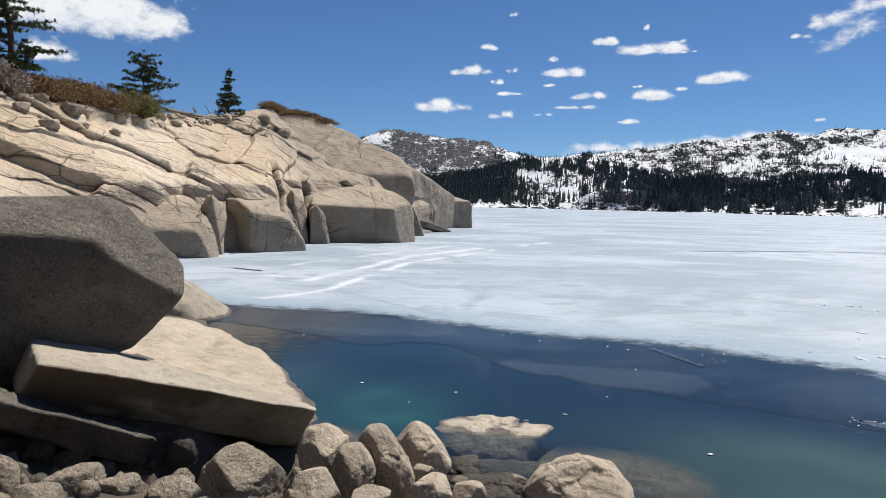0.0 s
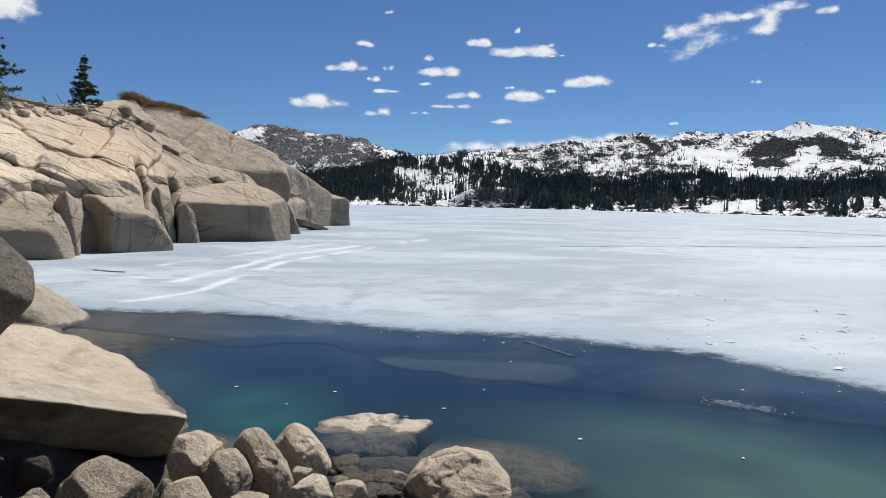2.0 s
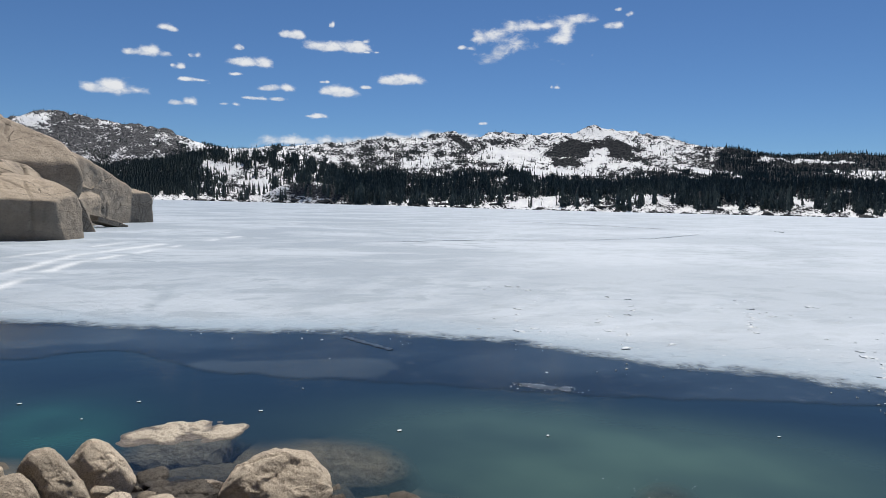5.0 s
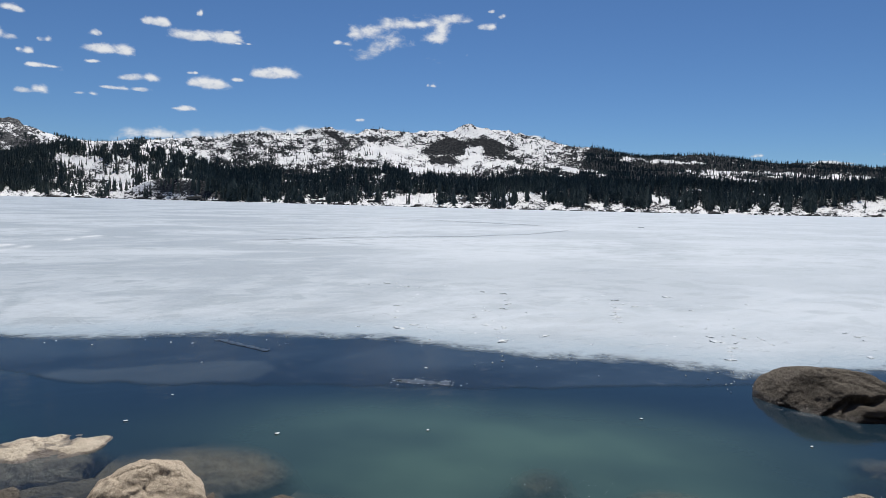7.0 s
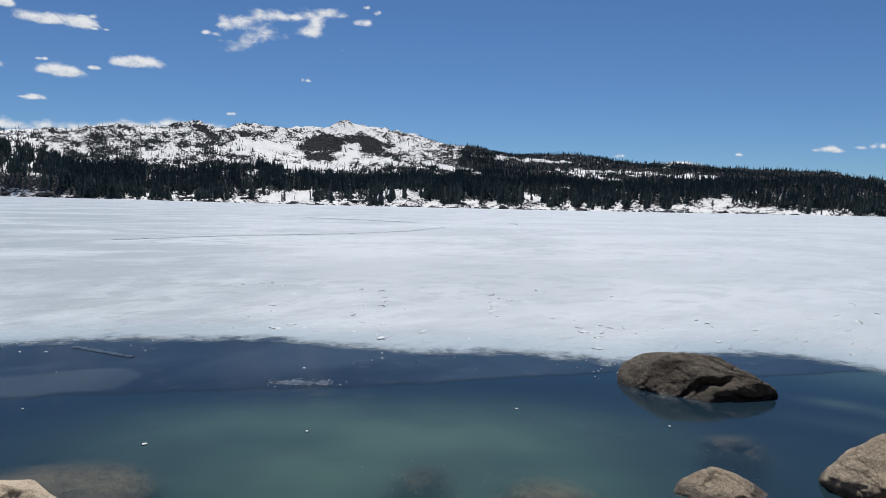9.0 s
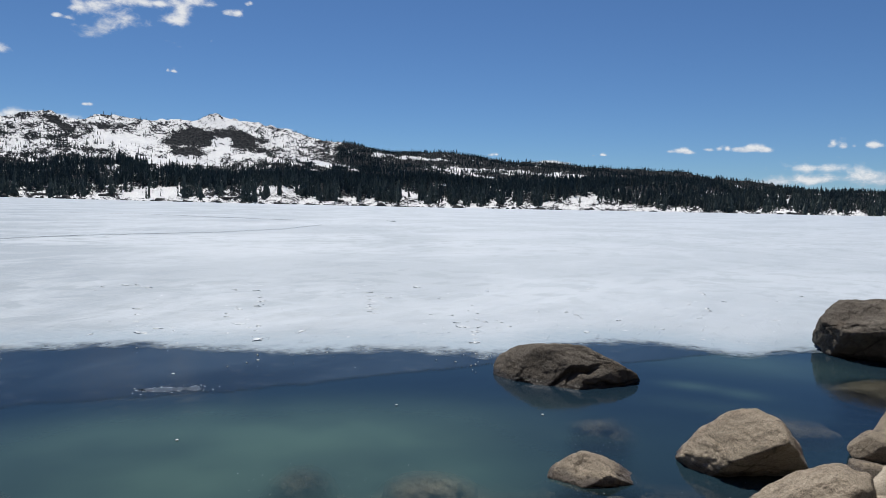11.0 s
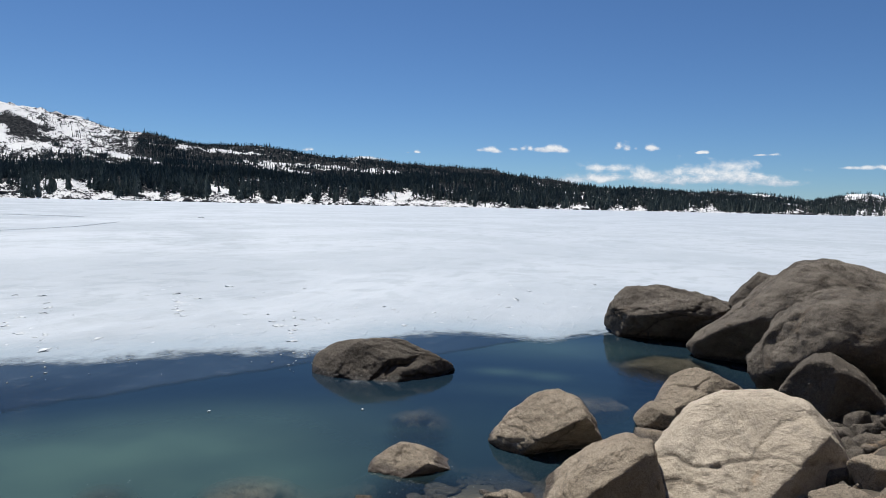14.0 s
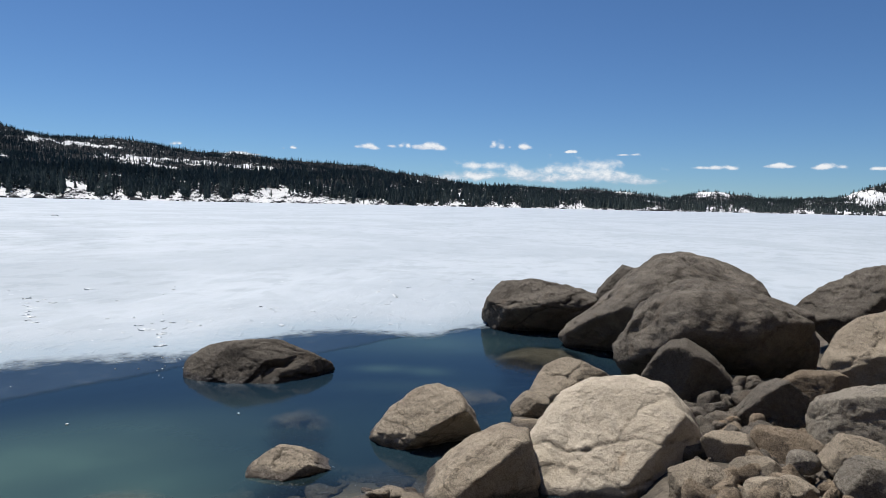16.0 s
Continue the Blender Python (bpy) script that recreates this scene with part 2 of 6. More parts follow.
def ground_material():
    k = Nodes("shore_ground")
    v = k.coords()
    n1 = k.noise(v, 1.6, 5, 0.6)
    n2 = k.noise(v, 16.0, 5, 0.7)
    peb = k.voronoi(v, 9.0)
    col = k.mix(k.step(n1, 0.4, 0.65), (0.075, 0.064, 0.052), (0.13, 0.11, 0.087))
    col = k.mix(k.step(n2, 0.45, 0.7, 0, 0.6), col, (0.045, 0.04, 0.034))
    far = k.node("ShaderNodeVectorMath")
    far.operation = "LENGTH"
    k.link(v, far.inputs[0])
    col = k.mix(k.step(far.outputs["Value"], 280.0, 330.0), col, (0.5, 0.52, 0.55))
    nrm = k.bump(k.math("ADD", n2, k.math("MULTIPLY", peb, -0.7)), 0.8, 0.05)
    return k.done(col, 0.85, nrm, 0.25)


M_GROUND = ground_material()


def ice_material():
    k = Nodes("lake_ice")
    v = k.coords()
    rim = k.attr("rim")
    warp = k.scaled(v, (0.7, 1.0, 1.0))
    patch = k.noise(warp, 0.085, 8, 0.68, 0.5)
    patch2 = k.noise(k.scaled(v, (0.8, 1.0, 1.0)), 0.30, 8, 0.72, 0.4)
    fine = k.noise(v, 5.0, 5, 0.7)
    grain = k.noise(v, 40.0, 3, 0.7)
    col = k.mix(k.step(patch, 0.42, 0.58), (0.252, 0.300, 0.354), (0.382, 0.434, 0.494))
    col = k.mix(k.attr("wet"), (0.425, 0.478, 0.540), col)
    col = k.mix(k.math("MULTIPLY", k.step(patch2, 0.50, 0.66, 0, 0.62), k.attr("wet")), col, (0.216, 0.265, 0.321))
    col = k.mix(k.step(patch, 0.62, 0.8, 0, 0.7), col, (0.432, 0.484, 0.544))
    dist = k.math("ADD", rim, k.math("ADD", k.math("MULTIPLY_ADD", patch2, 1.6, -0.8), k.math("MULTIPLY_ADD", fine, 1.8, -0.9)))
    col = k.mix(k.step(dist, 0.3, 2.8, 0.85, 0.0), col, (0.215, 0.29, 0.365))
    dash = k.noise(k.scaled(v, (0.35, 0.9, 1.0)), 1.3, 6, 0.7, 0.3)
    col = k.mix(k.step(dash, 0.56, 0.70, 0.0, 0.42), col, (0.30, 0.36, 0.42))
    # short grey melt dashes, denser where the ice is wet
    melt = k.noise(k.scaled(v, (0.8, 1.0, 1.0)), 0.75, 5, 0.62, 0.4)
    melt = k.math("MULTIPLY", k.step(melt, 0.51, 0.60), k.math("MULTIPLY", k.step(k.noise(v, 0.06, 3, 0.6), 0.38, 0.56, 0.2, 1.0), k.attr("wet")))
    col = k.mix(k.math("MULTIPLY", melt, 0.85), col, (0.245, 0.293, 0.340))
    col = k.mix(k.math("MULTIPLY", k.attr("seam"), 0.5), col, (0.22, 0.27, 0.32))
    col = k.mix(k.math("MULTIPLY", k.attr("ridge"), 0.9), col, (0.60, 0.635, 0.67))
    nrm = k.bump(k.math("ADD", fine, k.math("MULTIPLY", grain, 0.3)), 0.45, 0.05)
    lump = k.step(k.noise(k.scaled(v, (1.0, 1.6, 1.0)), 2.4, 4, 0.6, 0.6), 0.54, 0.80)
    nrm = k.bump(k.math("MULTIPLY", lump, k.step(rim, 1.0, 8.0, 1.0, 0.1)), 0.5, 0.07, nrm)
    k.done(col, 0.6, nrm, 0.3)
    # the melting rim breaks up into wet, clear spots
    gone = k.step(k.math("ADD", rim, k.math("MULTIPLY_ADD", k.noise(v, 2.2, 7, 0.75), 1.9, -0.95)), -0.05, 0.85, 0.0, 1.0)
    clear = k.shader("ShaderNodeBsdfTransparent")
    k.tree.links.new(k.blend(gone, clear, k.bsdf.outputs[0]), k.out.inputs[0])
    return k.mat


M_ICE = ice_material()


def thin_ice_material():
    k = Nodes("thin_wet_ice")
    v = k.coords()
    a = k.noise(k.scaled(v, (0.5, 1, 1)), 0.35, 4, 0.6, 0.6)
    b = k.noise(v, 3.0, 5, 0.7)
    col = k.mix(k.step(a, 0.35, 0.65), (0.012, 0.027, 0.049), (0.028, 0.049, 0.077))
    col = k.mix(k.step(b, 0.55, 0.75, 0, 0.35), col, (0.16, 0.20, 0.25))
    col = k.mix(k.step(k.attr("rim"), 0.05, 0.30, 0.15, 0.0), col, (0.13, 0.18, 0.225))
    col = k.mix(k.math("MULTIPLY", k.attr("milky"), 0.45), col, (0.085, 0.115, 0.142))
    nrm = k.bump(b, 0.12, 0.02)
    body = k.blend(k.step(a, 0.4, 0.65, 0.55, 0.8), k.shader("ShaderNodeBsdfTransparent", Color=(0.42, 0.57, 0.67)),
                   k.shader("ShaderNodeBsdfDiffuse", Color=col, Normal=nrm))
    fr = k.node("ShaderNodeFresnel", IOR=1.31, Normal=nrm)
    top = k.blend(k.math("MULTIPLY", fr.outputs[0], 0.75), body, k.shader("ShaderNodeBsdfGlossy", Roughness=0.16, Normal=nrm))
    top = k.blend(k.step(k.attr("rim"), 0.0, 0.28), k.shader("ShaderNodeBsdfTransparent"), top)
    k.tree.links.new(top, k.out.inputs[0])
    return k.mat


M_THIN = thin_ice_material()


def water_material():
    k = Nodes("lake_water")
    v = k.coords()
    depth = k.attr("depth")
    thick = k.math("SUBTRACT", 1.0, k.math("POWER", 2.718, k.math("MULTIPLY", k.math("MULTIPLY", k.math("MAXIMUM", k.math("SUBTRACT", depth, 0.06), 0.0), k.math("MULTIPLY_ADD", depth, 0.6, 0.9)), k.math("MULTIPLY_ADD", k.attr("silt_sheen"), -2.2, -1.0))))
    a = k.noise(v, 0.22, 3, 0.5, 0.5)
    col = k.mix(k.step(a, 0.4, 0.65), (0.008, 0.0185, 0.031), (0.012, 0.0275, 0.039))
    col = k.mix(k.attr("silt_sheen"), col, (0.108, 0.190, 0.148))
    col = k.mix(k.attr("teal"), col, (0.035, 0.150, 0.128))
    nrm = k.bump(k.noise(k.scaled(v, (0.7, 1, 1)), 3.2, 5, 0.6), 0.13, 0.03)
    body = k.blend(thick, k.shader("ShaderNodeBsdfTransparent", Color=(0.82, 0.91, 0.86)), k.shader("ShaderNodeBsdfDiffuse", Color=col))
    fr = k.node("ShaderNodeFresnel", IOR=1.33, Normal=nrm)
    top = k.blend(k.math("MULTIPLY", fr.outputs[0], 0.88), body, k.shader("ShaderNodeBsdfGlossy", Roughness=0.07, Normal=nrm))
    k.tree.links.new(top, k.out.inputs[0])
    return k.mat


M_WATER = water_material()


def hill_material():
    """Snow over rock: the snow lies in chutes and fields that run down the slope."""
    k = Nodes("snowy_hillside")
    lie = k.node("ShaderNodeCombineXYZ")
    k.link(k.attr("across"), lie.inputs[0])
    k.link(k.attr("upslope"), lie.inputs[1])
    v = lie.outputs[0]
    n1 = k.noise(k.scaled(v, (0.8, 1.5, 1.0)), 1.5, 6, 0.62, 0.5)
    n2 = k.noise(k.scaled(v, (0.8, 1.4, 1.0)), 6.5, 5, 0.68, 0.3)
    n3 = k.noise(v, 24.0, 3, 0.6)
    cover = k.math("MULTIPLY_ADD", n1, 0.95, k.math("MULTIPLY_ADD", n2, 0.85, k.math("MULTIPLY_ADD", n3, 0.55, -0.675)))
    slope = k.part_of(k.node("ShaderNodeNewGeometry").outputs["Normal"], 2)
    cover = k.math("ADD", cover, k.math("MULTIPLY_ADD", slope, 0.12, -0.11))
    snow = k.step(k.math("SUBTRACT", cover, k.attr("bare")), -0.02, 0.02)
    dark = k.mix(k.step(n2, 0.4, 0.65), (0.014, 0.016, 0.019), (0.048, 0.050, 0.054))
    grey = k.mix(k.step(k.math("ADD", n3, k.math("MULTIPLY_ADD", n2, 1.0, -0.5)), 0.36, 0.62), (0.022, 0.025, 0.031), (0.118, 0.119, 0.124))
    rock = k.mix(k.attr("pale"), dark, grey)
    drift = k.mix(k.step(n1, 0.35, 0.65), (0.545, 0.565, 0.60), (0.63, 0.645, 0.66))
    col = k.mix(snow, rock, drift)
    nrm = k.bump(k.math("ADD", n2, k.math("MULTIPLY", n3, 0.3)), 0.35, 8.0)
    return k.done(col, 1.0, nrm, 0.0)


M_HILL = hill_material()


def leafy(name, a, b, rough=0.7):
    k = Nodes(name)
    geo = k.node("ShaderNodeNewGeometry")
    col = k.mix(geo.outputs["Random Per Island"], a, b)
    col = k.mix(k.step(k.noise(k.coords(), 1.5, 3), 0.4, 0.7, 0, 0.5), col, (a[0] * 0.55, a[1] * 0.55, a[2] * 0.55))
    return k.done(col, rough, None, 0.2)


# far needles carry distance haze in their colour, bluer than the near ones
M_FAR_TREE = leafy("hazy_far_needles", (0.040, 0.054, 0.050), (0.084, 0.104, 0.090))
M_NEEDLE = leafy("pine_needles", (0.058, 0.080, 0.040), (0.145, 0.168, 0.085))
M_SHRUB_RED = leafy("rusty_shrub_leaves", (0.13, 0.075, 0.03), (0.25, 0.15, 0.055))
M_SHRUB_GREEN = leafy("green_shrub_leaves", (0.09, 0.09, 0.025), (0.19, 0.165, 0.04))
M_SHRUB_GREY = leafy("bare_grey_twigs", (0.20, 0.16, 0.13), (0.33, 0.27, 0.22))


def bark_material(name, a, b):
    k = Nodes(name)
    v = k.scaled(k.coords(), (1, 1, 0.25))
    n = k.noise(v, 14.0, 5, 0.7)
    return k.done(k.mix(n, a, b), 0.9, k.bump(n, 0.8, 0.05), 0.2)


M_BARK = bark_material("pine_bark", (0.05, 0.035, 0.025), (0.16, 0.11, 0.075))
M_DRIFT = bark_material("weathered_grey_wood", (0.10, 0.085, 0.07), (0.30, 0.26, 0.22))


def cloud_material():
    k = Nodes("cloud_vapour")
    g = k.coords("Generated")
    w = k.math("MULTIPLY", k.random(), 60.0)
    pos = k.coords("Object")
    n = k.noise(k.scaled(pos, (0.7, 1.0, 1.15)), 0.016, 6, 0.6, 0.25, w=w)
    fill = k.math("MULTIPLY_ADD", k.attr("puff"), 1.25, k.math("MULTIPLY_ADD", n, 2.3, -1.2))
    alpha = k.step(fill, 0.16, 1.2, 0.0, 0.93)
    # bright tops and shaded undersides are painted; the sheets glow by themselves
    shade = k.step(k.math("ADD", k.part_of(g, 2), k.math("MULTIPLY_ADD", n, 1.0, -0.5)), 0.18, 0.55)
    col = k.mix(shade, (0.68, 0.73, 0.81), (0.93, 0.94, 0.95))
    glow = k.shader("ShaderNodeEmission", Color=col, Strength=0.79)
    k.tree.links.new(k.blend(alpha, k.shader("ShaderNodeBsdfTransparent"), glow), k.out.inputs[0])
    return k.mat


M_CLOUD = cloud_material()


def plain(name, a, b, scale, rough=0.7, bump=0.3):
    k = Nodes(name)
    n = k.noise(k.coords(), scale, 4, 0.6)
    return k.done(k.mix(n, a, b), rough, k.bump(n, bump, 0.02), 0.3)


M_CHIP = plain("white_ice_chip", (0.34, 0.39, 0.43), (0.60, 0.63, 0.65), 30.0, 0.4)
M_LUMP = plain("refrozen_snow", (0.38, 0.43, 0.485), (0.52, 0.57, 0.62), 6.0, 0.45, 0.4)
M_CRACK = plain("wet_ice_crack", (0.015, 0.025, 0.04), (0.06, 0.08, 0.105), 3.0, 0.3)

# ---- ground, lake bed and water ----
near_shore = curve_of([(-180, 60), (-60, 60), (-40, 50), (-26, 36), (-21, 22), (-17.5, 11.5), (-13, 8.6), (-8, 7.6), (0, 6.6), (8, 5.9),
                       (16, 5.3), (30, 4.7), (50, 4.7), (65, 5.1), (76, 5.5), (84, 5.6), (90, 5.7), (97, 6.1), (101.5, 15), (104, 18), (110, 20), (125, 22), (150, 60), (180, 60)])
far_shore = curve_of([(-180, 1100), (-10, 1100), (3, 1100), (12, 820), (19, 640), (32, 450), (47, 405), (60, 430), (75, 560), (88, 680),
                      (100, 900), (112, 1300), (130, 1400), (180, 1400)])


def ground_height(az, r):
    rs = near_shore(az)
    land = 0.92 * np.maximum(1 - r / rs, 0) ** 1.6 + 0.03 * vnoise(np.stack([r * np.sin(np.radians(az)) * 2, r * np.cos(np.radians(az)) * 2, 0 * r], -1), 5)
    bed = -0.34 * np.maximum(r - rs, 0) ** 0.95
    z = np.where(r < rs, land, np.maximum(bed, -3.2))
    # a stony shoal between the boulders
    z = z + 0.15 * np.exp(-((az - 73) / 6.5) ** 4 - ((r - 6.35) / 0.85) ** 4)
    z = z - 0.75 * np.exp(-((az + 22) / 11.0) ** 4 - ((r - 5.7) / 0.55) ** 2)
    z = z - 0.16 * ease(98, 102, az) * ease(9.5, 7.0, r) * ease(3.0, 4.5, r) * ease(135, 125, az)
    # unseen slope behind the camera, added to cut sky light on facing rock
    back = np.where((az > 130) | (az < -45), 1.0, 0.0)
    z = np.where(back > 0.5, 0.9 + 0.8 * np.minimum(np.maximum(r - 5, 0), 60), z)
    return np.where((r > far_shore(az)) & (back < 0.5), 0.6, z)


g_az = np.concatenate([np.arange(-180, -50, 10.0), np.arange(-50, 135, 1.0), np.arange(135, 180.1, 5.0)])
g_r = np.concatenate([[0.0005], np.arange(0.5, 18, 0.25), np.geomspace(18.5, 4800, 50)])
A, R = np.meshgrid(g_az, g_r, indexing="ij")
A, R = A.ravel(), R.ravel()
Z = ground_height(A, R)
sheet = mesh_of("ground", np.stack([R * np.sin(np.radians(A)) + 0.2 * (R < 0.4), R * np.cos(np.radians(A)), Z], -1), grid_faces(len(g_az), len(g_r))[:, ::-1])
put("ground", sheet, M_GROUND, label="stony lake shore and lake bed with gravel", category="ground", kind="structure")

# stones under water: place, facing, half sizes, seed, material
SUNK = [(1.95, 7.25, -0.46, 14.6, 1.12, 0.78, 0.30, 92, M_PALE), (0.62, 7.95, -0.40, 4.0, 0.78, 0.6, 0.34, 91, M_SUNK), (0.75, 7.1, -0.31, 6.0, 0.42, 0.3, 0.17, 95, M_SUNK),
        (4.95, 5.15, -0.48, 43.8, 0.42, 0.4, 0.26, 93, M_SUNK), (5.5, 3.9, -0.40, 54.6, 0.52, 0.4, 0.22, 94, M_PALE), (8.5, 3.3, -0.50, 68.7, 0.55, 0.35, 0.25, 97, M_PALE), (10.6, 1.6, -0.62, 81, 0.9, 0.4, 0.22, 98, M_PALE),
        (6.6, 2.6, -0.6, 68, 0.5, 0.4, 0.25, 96, M_SUNK), (12.3, 0.2, -0.24, 89, 0.9, 0.7, 0.2, 100, M_SUNK)]


def bottom(x, y):
    """The height of the lake bed with the stones on it."""
    az, r = np.degrees(np.arctan2(x, y)), np.hypot(x, y)
    z = ground_height(az, r)
    for sx, sy, sz, turn, hw, hd, hh, seed, mat in SUNK:
        c, d = math.cos(radians(turn)), math.sin(radians(turn))
        u, v = ((x - sx) * c - (y - sy) * d) / hw, ((x - sx) * d + (y - sy) * c) / hd
        z = np.maximum(z, np.where(u * u + v * v < 1, sz + hh * np.sqrt(np.maximum(1 - u * u - v * v, 0)), -9))
    return z


w_az, w_r = np.arange(-45, 150.1, 0.5), np.concatenate([np.arange(2.5, 16, 0.125), [17, 18, 20, 24, 30, 45]])
A, R = [q.ravel() for q in np.meshgrid(w_az, w_r, indexing="ij")]
lake = mesh_of("water", np.stack([R * np.sin(np.radians(A)), R * np.cos(np.radians(A)), 0 * R], -1), grid_faces(len(w_az), len(w_r))[:, ::-1])
# how much water lies on the bed along a slanting line from the shore
DEEP = np.full_like(R, 3.2)
for d in np.concatenate([np.arange(0, 0.8, 0.04), np.arange(0.8, 3.2, 0.2)])[::-1]:
    q = R + d * np.minimum(R, 10) / EYE
    DEEP = np.where(bottom(q * np.sin(np.radians(A)), q * np.cos(np.radians(A))) >= -d - 0.02, d, DEEP)
DEEP = DEEP.reshape(len(w_az), len(w_r))
for _ in range(7):
    for axis in (0, 1):
        DEEP = 0.5 * DEEP + 0.25 * (np.roll(DEEP, 1, axis) + np.roll(DEEP, -1, axis))
give(lake, "depth", DEEP.ravel())
# silt plumes; the narrow streaks among them paint in pale sky reflections
SILT_SHEEN = (0.36 * np.exp(-np.abs((A - 41) / 23.5) ** 3 - np.abs((R - 6.8) / 1.9) ** 4) + 0.14 * np.exp(-((A + 13) / 4) ** 2 - ((R - 10.3) / 1.3) ** 2)
        + 0.22 * np.exp(-((A - 78) / 7) ** 2 - ((R - 12.3) / 0.9) ** 2) + 0.20 * np.exp(-((A - 75.6) / 2.0) ** 2 - ((R - 10.3) / 0.22) ** 2)
        + 0.18 * np.exp(-((A - 79.6) / 1.7) ** 2 - ((R - 10.15) / 0.25) ** 2) + 0.12 * np.exp(-((A - 68.3) / 2.6) ** 2 - ((R - 7.5) / 0.16) ** 2) + 0.08 * np.exp(-((A - 77.5) / 6.0) ** 2 - ((R - 9.3) / 0.3) ** 2))
give(lake, "silt_sheen", np.clip(SILT_SHEEN + 0.22 * fbm(np.stack([A * 0.12, R * 1.1, 0 * A], -1), 3, 77) * SILT_SHEEN, 0, 1))
give(lake, "teal", 0.33 * np.exp(-np.abs((A + 5.0) / 5.5) ** 2.4 - np.abs((R - 8.4) / 0.95) ** 2.2) * (1 + 0.3 * fbm(np.stack([A * 0.2, R * 1.3, 0 * A], -1), 3, 78)))
surface = put("water", lake, M_WATER, label="clear teal and deep blue lake water", category="water", kind="structure")
surface.visible_shadow = False

# snow-covered ice: from its melting edge to the far shore
snow_edge = curve_of([(-45, 19), (-22, 19), (-16.9, 17.3), (-6.7, 15.9), (2.4, 14.3), (5.6, 13.9), (21, 13.2), (33, 12.5), (41, 11.6), (52, 11.7), (60, 11.5),
                      (66, 12.6), (70, 13.1), (74, 13.3), (79, 12.9), (84, 14.2), (95, 17), (150, 22)])
i_az = np.arange(-45, 150.1, 0.25)
i_q = np.concatenate([np.linspace(0, 0.12, 60), 0.12 + 0.88 * np.linspace(0.03, 1, 270) ** 1.5])
A, Q = [q.ravel() for q in np.meshgrid(i_az, i_q, indexing="ij")]
jag = 0.08 * fbm(np.stack([A * 0.35, 0 * A, 0 * A], -1), 3, 3)
R0 = snow_edge(A) + jag
RIM = Q / 0.12 * 6.0
R = np.where(Q < 0.12, R0 - 0.4 + RIM, (R0 + 5.6) * ((far_shore(A) + 40) / (R0 + 5.6)) ** ((Q - 0.12) / 0.88))
X, Y = R * np.sin(np.radians(A)), R * np.cos(np.radians(A))
near = np.exp(-R / 60)
Z = 0.012 + 0.022 * ease(0, 1.5, R - R0) + 0.03 * near * np.clip(fbm(np.stack([X * 0.7, Y * 1.6, 0 * X], -1), 3, 8), -0.4, 1.2) * ease(0, 3, R - R0)
ice = mesh_of("ice_sheet", np.stack([X, Y, Z], -1), grid_faces(len(i_az), len(i_q))[:, ::-1])
give(ice, "wet", 0.42 + 0.58 * ease(66, 8, A + 12 * vnoise(np.stack([A * 0.1, np.log(R) * 1.5, 0 * A], -1), 19)))
RIDGE = np.zeros_like(X)
fray = fbm(np.stack([X, Y, 0 * X], -1), 3, 31)
patchy = fbm(np.stack([X * 0.45, Y * 0.45, 0 * X], -1), 3, 32)
for line, wide in (([(-4.54, 17.6), (-3.2, 19.6), (-2.7, 22.9), (-1.5, 29.0), (2.3, 37.1), (5.7, 45.1), (8.3, 49.5), (6.6, 55.9)], 0.14), ([(-4.36, 21.8), (-3.38, 25.2), (-1.7, 32.5), (2.1, 40.0)], 0.16),
                   ([(-9.8, 26.2), (-7.4, 24.8), (-5.3, 22.8)], 0.10), ([(-5.9, 27.3), (-3.5, 33), (0.5, 42)], 0.14)):
    for (ax, ay), (bx, by) in zip(line[:-1], line[1:]):
        t = np.clip(((X - ax) * (bx - ax) + (Y - ay) * (by - ay)) / ((bx - ax) ** 2 + (by - ay) ** 2), 0, 1)
        off = np.hypot(X - ax - t * (bx - ax), Y - ay - t * (by - ay)) + 0.6 * wide * fray
        RIDGE = np.maximum(RIDGE, np.exp(-(off / wide / (0.8 + R / 50)) ** 2) * ease(-0.5, 0.45, patchy))
give(ice, "ridge", RIDGE)
SEAM = np.zeros_like(X)
for line in ([(1.31, 20.7), (1.0, 18.5), (0.57, 16.3)], [(-2.92, 19.4), (-1.15, 16.85), (0.1, 15.3)]):
    for (ax, ay), (bx, by) in zip(line[:-1], line[1:]):
        t = np.clip(((X - ax) * (bx - ax) + (Y - ay) * (by - ay)) / ((bx - ax) ** 2 + (by - ay) ** 2), 0, 1)
        SEAM = np.maximum(SEAM, np.exp(-(np.hypot(X - ax - t * (bx - ax), Y - ay - t * (by - ay)) / 0.12 + 0.4 * fray) ** 2))
give(ice, "seam", SEAM)
give(ice, "rim", np.maximum(R - R0 + 0.4, 0))
put("ice_sheet", ice, M_ICE, label="white snow-crusted lake ice with grey melt patches", category="lake ice", kind="structure")

thin_edge = curve_of([(-45, 15.5), (-17.5, 14.7), (-12, 13.4), (-6, 12.0), (-2, 12.3), (0.7, 12.1), (3.5, 11.1), (6, 10.4), (10, 10.0), (22, 9.35), (30, 9.2), (43, 9.3), (50, 9.7), (58, 10.45), (62, 10.8),
                      (67, 11.1), (71.6, 11.46), (75, 12.1), (78, 12.85), (80, 13.7), (84, 15.2), (150, 23)])
t_q = np.linspace(0, 1, 60)
A, Q = [q.ravel() for q in np.meshgrid(i_az, t_q, indexing="ij")]
R0 = thin_edge(A) + 0.07 * fbm(np.stack([A * 0.5, 0 * A + 4, 0 * A], -1), 3, 9)
R = R0 + Q * np.maximum(snow_edge(A) + 1.5 - R0, 0.05)
